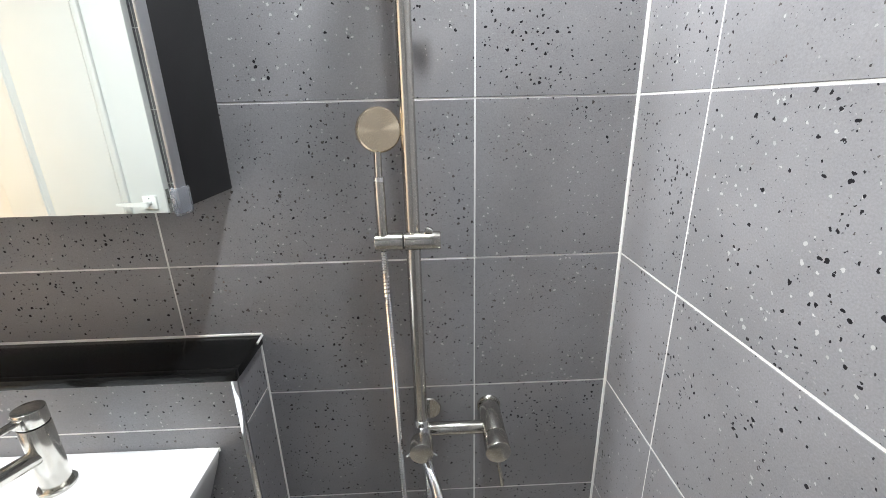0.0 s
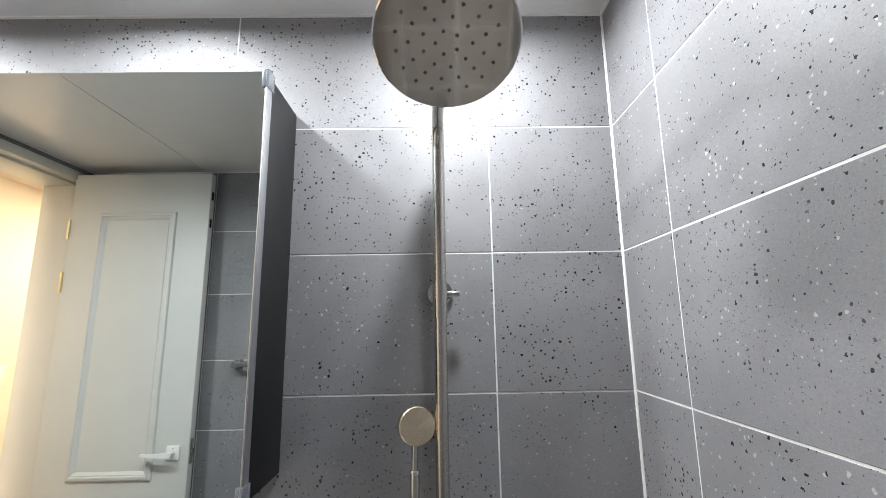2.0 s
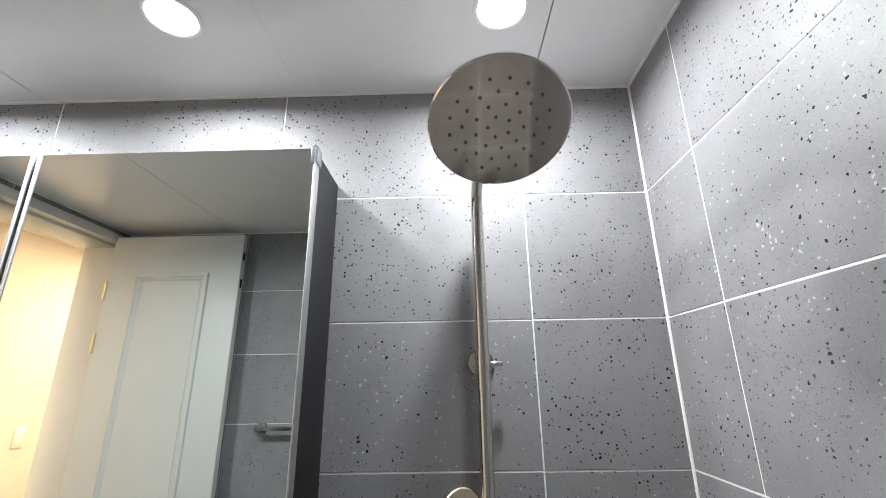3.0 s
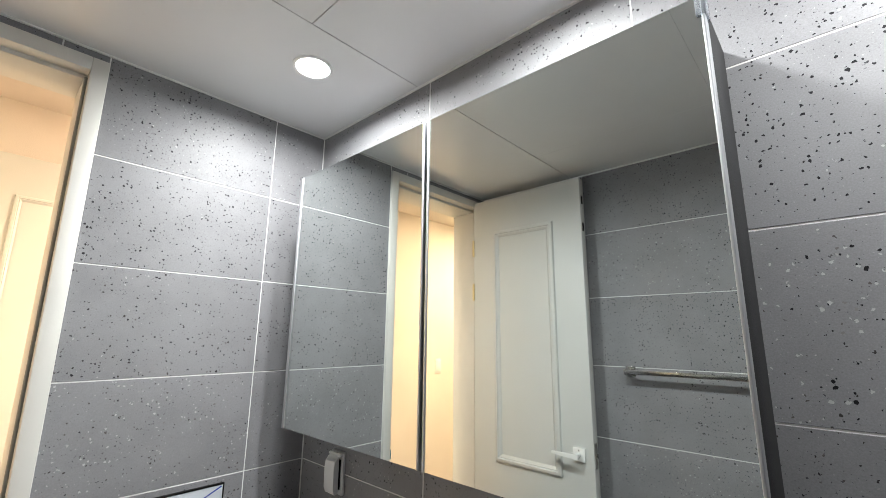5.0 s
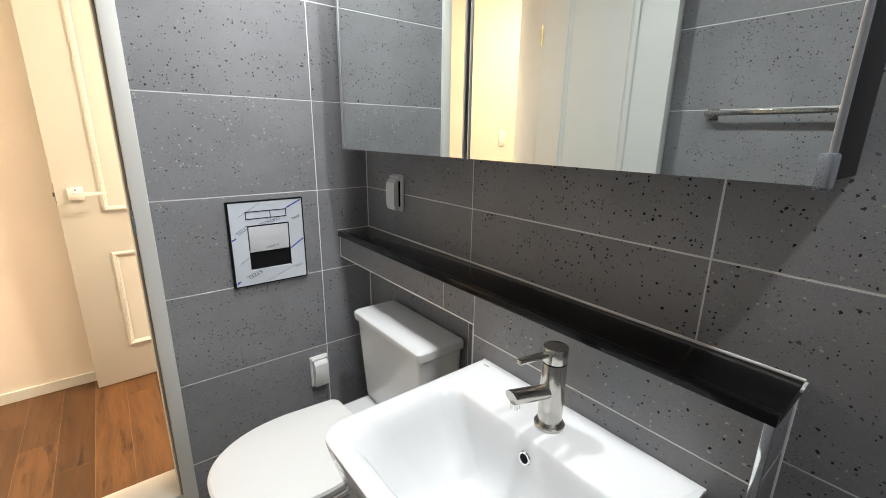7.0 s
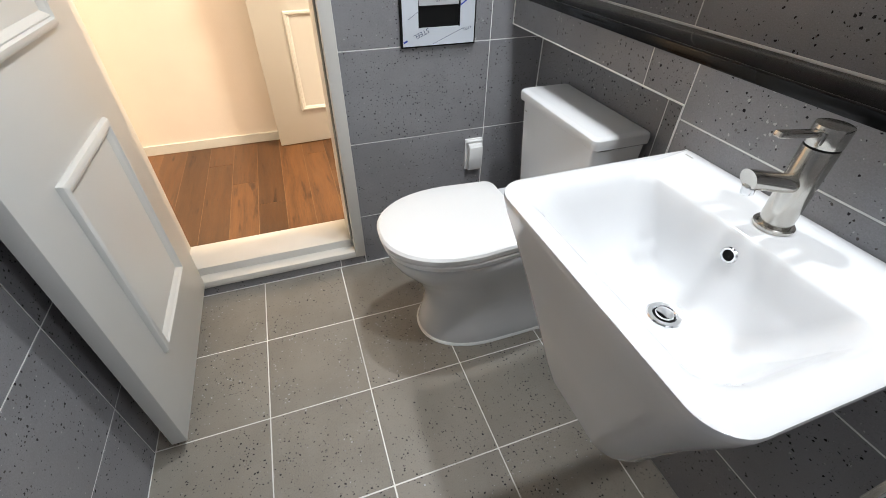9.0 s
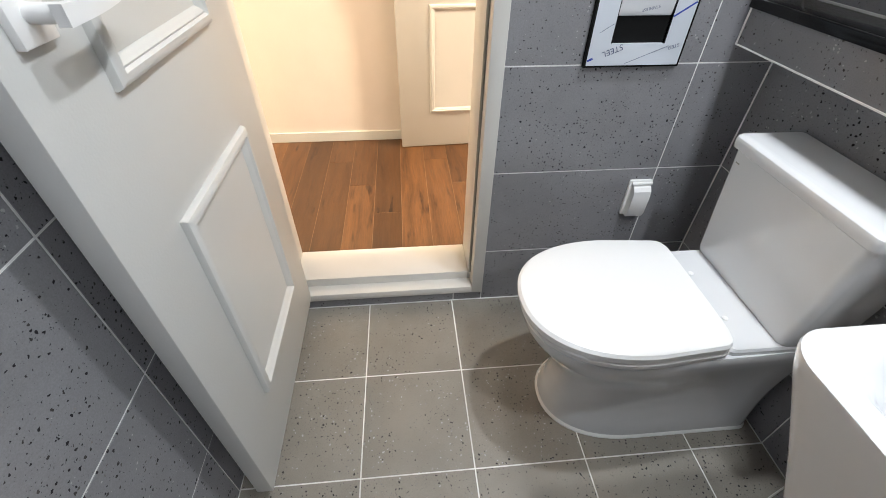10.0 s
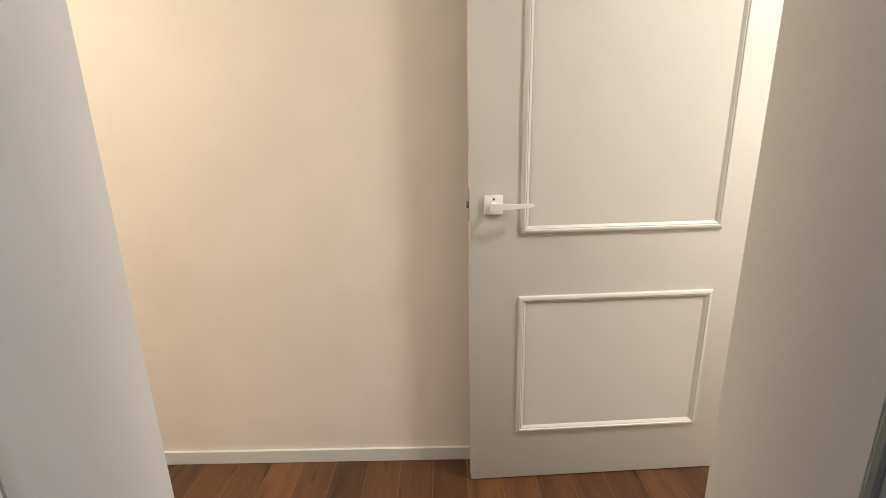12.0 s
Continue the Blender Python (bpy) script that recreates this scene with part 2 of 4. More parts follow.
def rod(a, c, r, bevel=0.0015, seg=20, bm=None):
    """A straight rod with eased ends."""
    a, c = Vector(a), Vector(c)
    d = (c - a).normalized() * bevel
    return tube([a, a + d * 0.3, a + d, c - d, c - d * 0.3, c], [r - bevel, r - bevel * 0.3, r, r, r - bevel * 0.3, r - bevel], seg, bm)


def smooth_path(ctrl, n=8):
    """Catmull-Rom points through ctrl."""
    c = [Vector(p) for p in ctrl]
    c = [2 * c[0] - c[1]] + c + [2 * c[-1] - c[-2]]
    out = []
    for i in range(1, len(c) - 2):
        for k in range(n):
            t = k / n
            out.append(0.5 * ((2 * c[i]) + (c[i + 1] - c[i - 1]) * t + (2 * c[i - 1] - 5 * c[i] + 4 * c[i + 1] - c[i + 2]) * t * t + (3 * c[i] - c[i - 1] - 3 * c[i + 1] + c[i + 2]) * t ** 3))
    return out + [c[-2]]


def loft(rings, bm=None, cap0=True, cap1=True):
    """Skins rings of equally many points."""
    b = bmesh.new()
    vs = [[b.verts.new(p) for p in r] for r in rings]
    n = len(vs[0])
    for a, c in zip(vs, vs[1:]):
        for k in range(n):
            b.faces.new((a[k], a[(k + 1) % n], c[(k + 1) % n], c[k]))
    if cap0:
        b.faces.new(vs[0])
    if cap1:
        b.faces.new(vs[-1])
    return merge(bm, b)


def rrect(x0, x1, y0, y1, z, r_front, r_back, n=8):
    """A rounded rectangle; front is y0."""
    out = []
    for cx, cy, r, a0 in ((x1 - r_front, y0 + r_front, r_front, -90), (x1 - r_back, y1 - r_back, r_back, 0),
                          (x0 + r_back, y1 - r_back, r_back, 90), (x0 + r_front, y0 + r_front, r_front, 180)):
        for k in range(n + 1):
            a = radians(a0 + 90 * k / n)
            out.append((cx + r * math.cos(a), cy + r * math.sin(a), z))
    return out


def dshape(cx, hw, front, back, z, hb=None, depth=0.24, n=28, rb=0.03, power=2.25):
    """A seat outline: a rounded front at y = front, straight sides, width hb at the back."""
    hb = hw if hb is None else hb
    ym = front + depth
    out = []
    for k in range(n + 1):
        a = math.pi * k / n
        c, s = math.cos(a), math.sin(a)
        out.append((cx - hw * math.copysign(abs(c) ** (2 / power), c), ym - depth * abs(s) ** (2 / power), z))
    for k in range(1, 6):
        t = k / 6
        out.append((cx + hw + (hb - hw) * t, ym + (back - rb - ym) * t, z))
    for k in range(5):
        a = radians(90 * k / 4)
        out.append((cx + hb - rb + rb * math.cos(a), back - rb + rb * math.sin(a), z))
    for k in range(5):
        a = radians(90 + 90 * k / 4)
        out.append((cx - hb + rb + rb * math.cos(a), back - rb + rb * math.sin(a), z))
    for k in range(5, 0, -1):
        t = k / 6
        out.append((cx - hw - (hb - hw) * t, ym + (back - rb - ym) * t, z))
    return out


def disc_lathe(profile, seg=40, m=None, bm=None):
    """A turned shape: profile of (radius, height) about z, laid by the pose m."""
    b = bmesh.new()
    rings = []
    for r, z in profile:
        rings.append([b.verts.new((r * math.cos(2 * math.pi * k / seg), r * math.sin(2 * math.pi * k / seg), z)) for k in range(seg)])
    for a, c in zip(rings, rings[1:]):
        for k in range(seg):
            b.faces.new((a[k], a[(k + 1) % seg], c[(k + 1) % seg], c[k]))
    b.faces.new(rings[0])
    b.faces.new(rings[-1])
    if m:
        bmesh.ops.transform(b, matrix=m, verts=b.verts)
    return merge(bm, b)


def moulding(u0, u1, v0, v1, profile, place):
    """A mitred frame round a rectangle; profile of (inset, height); place(u, v, h) gives the point."""
    b = bmesh.new()
    loops = []
    for inset, h in profile:
        loops.append([b.verts.new(place(u, v, h)) for u, v in ((u0 + inset, v0 + inset), (u1 - inset, v0 + inset), (u1 - inset, v1 - inset), (u0 + inset, v1 - inset))])
    for a, c in zip(loops, loops[1:]):
        for k in range(4):
            b.faces.new((a[k], a[(k + 1) % 4], c[(k + 1) % 4], c[k]))
    return b


def writing(text, size, m, mat, parent):
    cu = bpy.data.curves.new("writing", "FONT")
    cu.body, cu.size, cu.align_x = text, size, "CENTER"
    tmp = new("writing_source", cu)
    bpy.context.view_layer.update()
    me = bpy.data.meshes.new_from_object(tmp)
    bpy.data.objects.remove(tmp)
    me.materials.clear()
    me.materials.append(mat)
    ob = new("lettering", me)
    ob.parent = parent
    ob.matrix_local = m
    return ob


# ---------------- pieces: tiles and planks ----------------
TILE_MESHES = {}


def tile_mesh(w, h, mat, proud=0.010, ease=0.0008):
    key = (round(w, 4), round(h, 4), mat.name)
    if key not in TILE_MESHES:
        a, c = w / 2, h / 2
        v = [(-a, -c, -proud), (a, -c, -proud), (a, c, -proud), (-a, c, -proud),
             (-a, -c, -ease), (a, -c, -ease), (a, c, -ease), (-a, c, -ease),
             (-a + ease, -c + ease, 0), (a - ease, -c + ease, 0), (a - ease, c - ease, 0), (-a + ease, c - ease, 0)]
        f = [(8, 9, 10, 11)]
        for lo, hi in ((0, 4), (4, 8)):
            f += [(lo + k, lo + (k + 1) % 4, hi + (k + 1) % 4, hi + k) for k in range(4)]
        me = bpy.data.meshes.new("tile")
        me.from_pydata(v, [], f)
        me.materials.append(mat)
        TILE_MESHES[key] = me
    return TILE_MESHES[key]


def lay(parent, origin, u, v, us, vs, mat, gap=0.0031, name="tile", wobble=0.0004):
    """Tiles between the cuts us along u and vs along v, their faces through origin."""
    o, u, v = Vector(origin), Vector(u), Vector(v)
    n = u.cross(v)
    for a, b in zip(us, us[1:]):
        for c, d in zip(vs, vs[1:]):
            w, h = abs(b - a) - gap, abs(d - c) - gap
            if w < 0.004 or h < 0.004:
                continue
            ob = new(name, tile_mesh(w, h, mat))
            ob.parent = parent
            m = Matrix((u, v, n)).transposed().to_4x4()
            m.translation = o + u * (a + b) / 2 + v * (c + d) / 2 + n * random.uniform(-wobble, wobble)
            ob.matrix_local = m


ROWS = [0.0, 0.23, 0.53, 0.83, 1.13, 1.43, 1.73, 2.03, H]

# ---------------- setting ----------------
G = 0.0007        # joints lie this far behind the tile faces
floor = tagged(finish(box(-W - 0.02, 0.02, -D - 0.02, 0.02, -0.12, -G), "floor", M_FLOORGROUT), "bathroom floor of square grey terrazzo tiles with pale joints", "floor", kind="structure")
wall_north = tagged(finish(box(-W - 0.2, 0.12, G, 0.12, -0.12, H + 0.1), "wall_north", M_GROUT), "long bathroom wall of grey speckled terrazzo tiles", "wall", kind="structure")
wall_east = tagged(finish(box(G, 0.12, -D - 0.12, G, -0.12, H + 0.1), "wall_east", M_GROUT), "shower end wall of grey speckled terrazzo tiles", "wall", kind="structure")
wall_south = tagged(finish(box(-W - 0.2, 0.12, -D - 0.12, -D - G, -0.12, H + 0.1), "wall_south", M_GROUT), "bathroom wall of grey terrazzo tiles behind the door", "wall", kind="structure")
DY0, DY1, DTOP = -1.402, -0.697, 2.302     # the door frame's outer edges
TH = -2.265                                # corridor side of the door wall
bm = box(TH, -W - G, DY1, 0.12, -0.12, H + 0.12)
box(TH, -W - G, -D - 0.12, DY0, -0.12, H + 0.12, bm=bm)
box(TH, -W - G, DY0, DY1, DTOP, H + 0.12, bm=bm)
box(TH, -W - G, DY0, DY1, -0.12, 0.044, bm=bm)
wall_west = tagged(finish(bm, "wall_west", M_GROUT), "tiled wall with the open doorway to the corridor", "wall", kind="structure")

# ceiling panels with a hatch and fine joints
S = 0.0015
HX0, HX1, HY0, HY1 = -1.545, -0.86, -1.06, -0.380
N = 0.0002        # joints pressed almost shut
bm = None
for x0, x1, y0, y1 in ((-0.256 + S, 0.05, -D - 0.05, 0.05), (HX1 + N, -0.256 - S, -D - 0.05, 0.05), (-W - 0.05, HX0 - S, -D - 0.05, 0.05),
                       (HX0 + S, HX1 - N, HY1 + S, 0.05), (HX0 + S, HX1 - N, -D - 0.05, HY0 - N), (HX0 + S, HX1 - N, HY0 + N, HY1 - S)):
    bm = box(x0, x1, y0, y1, H, H + 0.012, 0.0003, 1, bm=bm)
box(-W - 0.05, 0.05, -D - 0.05, 0.05, H + 0.012, H + 0.06, bm=bm)
ceiling = tagged(finish(bm, "ceiling", M_CEIL), "glossy off-white panel ceiling with an access hatch", "ceiling", kind="structure")
bm = box(-W, 0, -0.006, 0.0, H - 0.005, H, bm=None)
box(-W, 0, -D, -D + 0.006, H - 0.005, H, bm=bm)
box(-0.006, 0, -D + 0.006, -0.006, H - 0.005, H, bm=bm)
box(-W, -W + 0.006, -D + 0.006, -0.006, H - 0.005, H, bm=bm)
tagged(finish(bm, "ceiling_trim", M_CAULK), "white sealant line where the tiles meet the ceiling", "sealant", kind="structure")
bm = tube([(-0.001, -0.001, 0), (-0.001, -0.001, H)], 0.004, 8)
tube([(-W + 0.001, -0.001, 0), (-W + 0.001, -0.001, H)], 0.0025, 8, bm=bm)
tube([(-0.001, -D, 0.001), (-0.001, 0, 0.001)], 0.003, 8, bm=bm)
tube([(-W, 0.0, 0.0), (-W, DY1, 0.0)], 0.003, 8, bm=bm)
tube([(-W, DY1, 0.0), (-W, DY0, 0.0)], 0.003, 8, bm=bm)
tagged(finish(bm, "corner_trim", M_CAULK), "white sealant in the wall corners", "sealant", kind="structure")

# corridor
def plain(name, b, mat, label, category):
    return tagged(finish(b, name, mat, smooth=0), label, category, kind="structure")

OPEN_X = -1.40                             # unseen widening at both ends, made up so the corridor light spreads
plain("corridor_wall_far", box(CORR_X - 0.1, CORR_X, -3.3, 1.7, 0, CORR_H + 0.1), M_PAPER, "cream papered corridor wall", "wall")
plain("corridor_wall_south", box(CORR_X, OPEN_X, -3.4, -3.3, 0, CORR_H + 0.1), M_PAPER, "added cream end wall closing the corridor out of view", "wall")
plain("corridor_wall_north", box(CORR_X, OPEN_X, 1.7, 1.8, 0, CORR_H + 0.1), M_PAPER, "added cream end wall closing the corridor out of view", "wall")
bm = box(TH - 0.012, TH - 0.001, -D - 0.13, DY0 - 0.03, CORR_Z, CORR_H + 0.1)
box(TH - 0.012, TH - 0.001, DY1 + 0.03, 0.13, CORR_Z, CORR_H + 0.1, bm=bm)
# walls of the made-up widening, out of view
for y0, y1 in ((-D - 0.132, -D - 0.121), (0.121, 0.132)):
    box(TH - 0.012, OPEN_X, y0, y1, CORR_Z, CORR_H + 0.1, bm=bm)
for y0, y1 in ((-3.3, -D - 0.12), (0.12, 1.7)):
    box(OPEN_X, OPEN_X + 0.1, y0, y1, CORR_Z, CORR_H + 0.1, bm=bm)
box(TH - 0.012, TH - 0.001, DY0 - 0.03, DY1 + 0.03, DTOP + 0.03, CORR_H + 0.1, bm=bm)
plain("corridor_wall_near", bm, M_PAPER, "cream papered corridor side of the bathroom wall, with the added widening's walls", "wall")
plain("corridor_ceiling", box(CORR_X - 0.1, OPEN_X + 0.1, -3.4, 1.8, CORR_H, CORR_H + 0.1), M_PAPER, "cream corridor ceiling", "ceiling")
corridor_floor = plain("corridor_floor", box(CORR_X - 0.1, TH + 0.002, -3.4, 1.8, 0.0, CORR_Z - 0.0008), M_SEAM, "brown wood-plank corridor floor", "floor")
for y0, y1 in ((-3.4, -D - 0.12), (0.12, 1.8)):
    plain("corridor_floor_side", box(TH + 0.002, OPEN_X + 0.1, y0, y1, 0.0, CORR_Z - 0.0008), M_WOOD, "brown wood floor of the added corridor widening, out of view", "floor")
plain("baseboard", box(CORR_X, CORR_X + 0.010, -3.3, 1.7, CORR_Z, CORR_Z + 0.052, 0.002), M_DOOR, "white painted baseboard along the corridor wall", "baseboard")

# door frame with rebate, stop and sill
frame_ob = thing("door_frame", (-W, (DY0 + DY1) / 2, 0.046), "off-white moulded door frame with a raised sill", "door frame")
FX, RB, IN = -W + 0.012, -2.128, TH - 0.014
RY0, RY1 = -1.364, -0.736                  # rebate faces
JY0, JY1 = -1.353, -0.744                  # inner faces


def fpart(name, b, mat=M_FRAME, label=""):
    return local(frame_ob, part(name, b, mat, frame_ob, label))


for outer, reb, inn in ((DY1, RY1, JY1), (DY0, RY0, JY0)):
    fpart("jamb_face", box(FX, RB, outer, reb, 0.046, DTOP, 0.0025))
    fpart("jamb", box(RB + 0.001, IN, outer, inn, 0.046, DTOP, 0.002))
    s = 1 if outer > reb else -1
    fpart("gasket", tube([(RB + 0.003, inn + s * 0.005, 0.11), (RB + 0.003, inn + s * 0.005, 2.255)], 0.0045, 8), M_GASKET, "grey rubber door seal")
fpart("head_face", box(FX, RB, RY0, RY1, 2.262, DTOP, 0.0025))
fpart("head", box(RB + 0.001, IN, JY0, JY1, 2.25, DTOP, 0.002))
fpart("sill_face", box(FX, RB, RY0, RY1, 0.046, 0.076, 0.003))
fpart("sill", box(RB + 0.001, IN, JY0, JY1, 0.046, 0.109, 0.003), M_FRAME, "cream door sill")
M_ZINC = material("bluish_zinc", (0.15, 0.30, 0.40), 0.4, 0.6)
bm = box(-2.119, -2.093, -0.7390, -0.7355, 1.036, 1.108, 0.0012)
strike = fpart("strike_plate", bm, M_ZINC, "steel strike plate on the door frame")
bm = box(-2.096, -2.080, -0.7398, -0.7355, 1.054, 1.090, 0.001)
fpart("strike_lip", bm, M_ZINC)
# solid black block: the latch hole's darkness put in as colour
fpart("strike_hole", box(-2.112, -2.099, -0.7396, -0.738, 1.059, 1.085), M_DARK_FILL)


# ---------------- panelled doors ----------------
PROFILE = [(a, h * 1.2) for a, h in [(0.0, 0.0), (0.0, 0.004), (0.003, 0.009), (0.010, 0.012), (0.017, 0.012), (0.021, 0.008), (0.024, 0.009), (0.029, 0.006), (0.034, 0.002), (0.036, 0.0)]]


def door(name, width, z0, z1, m, label, panels, inset, hz, fine=1.0):
    """A leaf in local x (hinge at 0) and z, its seen face at y = 0 and its back at +0.038; m lays it."""
    d = new(name)
    tagged(d, label, "door", kind="structure")
    part("leaf", box(0, width, 0.0, 0.038, z0, z1, 0.002), M_DOOR, d)
    for u0, u1, v0, v1 in panels:
        part("panel_moulding", moulding(u0, u1, v0, v1, [(a * fine, h * fine) for a, h in PROFILE], lambda u, v, h: (u, -h, v)), M_DOOR, d)
        part("panel", box(u0 + 0.036 * fine, u1 - 0.036 * fine, -0.0012, 0.001, v0 + 0.036 * fine, v1 - 0.036 * fine), M_DOOR, d)
    hx = width - inset
    h = part("handle", box(hx - 0.027, hx + 0.027, -0.010, 0.0, hz - 0.027, hz + 0.027, 0.002), M_PLASTIC, d, "white lever handle on a square rose")
    part("neck", rod((hx, -0.008, hz), (hx, -0.048, hz), 0.0095), M_PLASTIC, h)
    ring = []
    for t in range(9):
        k = t / 8
        x = hx + 0.014 - 0.120 * k
        hh = 0.010 - 0.004 * k
        y = -0.046 - 0.006 * math.sin(k * math.pi)
        ring.append([(x, y - 0.006, hz - hh + 0.004 * k), (x, y + 0.006, hz - hh + 0.004 * k), (x, y + 0.006, hz + hh), (x, y - 0.006, hz + hh)])
    lever = part("lever", loft(ring), M_PLASTIC, h)
    # raised black stud, its colour stands for shade in the keyhole
    part("keyhole_shade", rod((hx, -0.0095, hz + 0.017), (hx, -0.0108, hz + 0.017), 0.003, 0.0005, 10), M_DARK_FILL, h)
    part("latch_plate", box(width - 0.001, width + 0.0012, 0.008, 0.030, hz - 0.05, hz + 0.05), M_STEEL, d, "steel latch plate in the door edge")
    part("latch", box(width, width + 0.008, 0.013, 0.025, hz - 0.010, hz + 0.010, 0.002), M_STEEL, d)
    d.matrix_world = m
    return d


LEAF_Y = -1.302
door_1 = door("door_1", 0.625, 0.060, 2.285, Matrix(((1, 0, 0, -W + 0.006), (0, -1, 0, LEAF_Y), (0, 0, 1, 0), (0, 0, 0, 1))),
              "white panelled bathroom door standing open against the tiled wall", [(0.136, 0.484, 0.260, 0.762), (0.134, 0.482, 0.965, 2.100)], 0.062, 1.07)
for hz in (1.74, 1.98):
    part("hinge", tube([(0.0, -0.004, hz), (0.0, -0.004, hz + 0.09)], 0.006, 10), M_BRASSY, door_1, "brass hinge knuckle")
for hz in (2.16, 2.03):
    part("edge_mark", box(0.6255, 0.6262, 0.010, 0.026, hz, hz + 0.04), M_DARK_FILL, door_1)
L2W = 0.84
L2A = math.atan2(0.048, 1.0)
door_2 = door("door_2", L2W, 0.004, 2.17, pose(-3.125, -0.124, CORR_Z, 0, 0, 0) @ Matrix.Rotation(-math.pi / 2 + L2A, 4, "Z") @ Matrix.Diagonal((1, -1, 1, 1)),
              "white panelled room door folded back near the corridor wall", [(0.084, 0.692, 0.185, 0.664), (0.084, 0.692, 0.858, 2.0)], 0.068, 0.947, 0.68)

# ---------------- ledge and low wall ----------------
LX, RX, FY = -1.343, -0.745, -0.122
bm = box(LX, RX - G, FY + G, G, -0.05, 0.955)
box(-W, LX, FY + G, G, 0.874, 0.955, bm=bm)
low_wall = tagged(finish(bm, "wall_low", M_GROUT), "tiled half-height ledge wall behind basin and toilet", "wall", kind="structure")
stone = thing("ledge_top", (-W + 0.002, FY, 0.955), "black polished stone shelf along the tiled ledge", "shelf")
local(stone, part("slab", box(-W + 0.002, RX + 0.006, FY + 0.0052, -0.001, 0.955, 0.975, 0.0015), M_STONE, stone))
local(stone, part("front_lip", box(-W + 0.002, RX + 0.006, FY - 0.010, FY + 0.0047, 0.955, 0.975, 0.0022), M_STONE, stone, "eased black stone front edge"))
bm = tube([(-W, -0.001, 0.977), (RX + 0.006, -0.001, 0.977)], 0.0030, 8)
tube([(-W + 0.003, -0.001, 0.976), (-W + 0.003, FY - 0.010, 0.976)], 0.0026, 8, bm=bm)
tube([(RX + 0.007, -0.001, 0.974), (RX + 0.007, -0.03, 0.972)], 0.0026, 8, bm=bm)
tube([(-W, FY, 0.874), (LX, FY, 0.874)], 0.0022, 8, bm=bm)
tube([(LX, FY, 0.874), (LX, FY, 0.0)], 0.0022, 8, bm=bm)
tube([(RX + 0.001, -0.001, 0.0), (RX + 0.001, -0.001, 0.955)], 0.0026, 8, bm=bm)
tube([(-W + 0.002, FY, 0.875), (-W + 0.002, FY, 0.955)], 0.003, 8, bm=bm)
tagged(finish(bm, "ledge_trim", M_CAULK), "white sealant beads round the stone ledge", "sealant", kind="structure")
bm = box(RX - 0.0085, RX + 0.003, FY - 0.003, FY + 0.004, 0.0, 0.954, 0.0008)
tagged(finish(bm, "edge_trim", M_CHROME), "polished metal edge strip on the low wall's corner", "edge strip", kind="structure")

# ---------------- mirror cabinet ----------------
MX0, MXM, MX1, MZ0, MZ1, MY = -1.927, -1.333, -0.743, 1.278, 2.068, -0.171
cab = thing("mirror_cabinet", ((MX0 + MX1) / 2, 0, MZ0), "black wall cabinet with two mirrored doors in aluminium edges", "mirror cabinet")
local(cab, part("body", box(MX0 + 0.004, MX1 - 0.002, MY + 0.022, 0.0, MZ0 + 0.004, MZ1 - 0.004, 0.001), M_BLACK, cab, "black laminate cabinet body"))
for a, b, wa, wb in ((MX0, MXM - 0.0055, 0.011, 0.005), (MXM + 0.0055, MX1, 0.005, 0.0045)):
    dr = local(cab, part("mirror_door", box(a + 0.002, b - 0.002, MY + 0.003, MY + 0.020, MZ0 + 0.001, MZ1 - 0.001), M_BLACK, cab))
    g = part("mirror", box(a + wa, b - wb, MY, MY + 0.0028, MZ0, MZ1), M_MIRROR, dr, "clear mirror glass")
    g.matrix_parent_inverse = Matrix.Identity(4)
    for e0, e1 in ((a, a + wa), (b - wb, b)):
        part("edge_profile", box(e0, e1, MY - 0.003, MY + 0.021, MZ0 - 0.001, MZ1 + 0.001, 0.0012), M_ALU, dr, "satin aluminium edge profile")
for z0, z1 in ((MZ0 - 0.005, MZ0 + 0.036), (MZ1 - 0.035, MZ1 + 0.004)):
    local(cab, part("corner_cap", box(MX1 - 0.012, MX1 + 0.003, MY - 0.0045, MY + 0.026, z0, z1, 0.003), M_CLEAR, cab, "cloudy plastic corner protector"))

# ---------------- downlights ----------------
for lx, ly in LAMPS:
    dl = thing("downlight", (lx, ly, H), "round white recessed ceiling downlight, lit", "ceiling light", "bathroom downlights")
    part("rim", disc_lathe([(0.048, -0.002), (0.0485, -0.005), (0.052, -0.006), (0.056, -0.004), (0.057, 0.0)], 40), M_PLASTIC, dl)
    part("diffuser", disc_lathe([(0.001, -0.0028), (0.049, -0.0028), (0.049, 0.0)], 40), M_GLOW, dl, "glowing diffuser")
# added fixtures at the two stand-in corridor lamps, never in view
dl = thing("corridor_light", (-2.35, -2.45, CORR_H), "added flat round warm ceiling light, stands in for the unseen corridor source", "ceiling light", "corridor lights")
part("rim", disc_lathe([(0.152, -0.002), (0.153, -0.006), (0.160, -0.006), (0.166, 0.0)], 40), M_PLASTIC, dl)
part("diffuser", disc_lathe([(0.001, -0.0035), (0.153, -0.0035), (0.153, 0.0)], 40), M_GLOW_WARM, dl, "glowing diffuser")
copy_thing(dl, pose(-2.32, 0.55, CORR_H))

# ---------------- toilet ----------------
TX = -1.693
toilet = thing("toilet", (TX, -0.3, 0.0), "white ceramic close-coupled toilet with closed lid", "toilet")


def tpart(name, b, mat=M_CERAMIC, label=""):
    return local(toilet, part(name, b, mat, toilet, label))


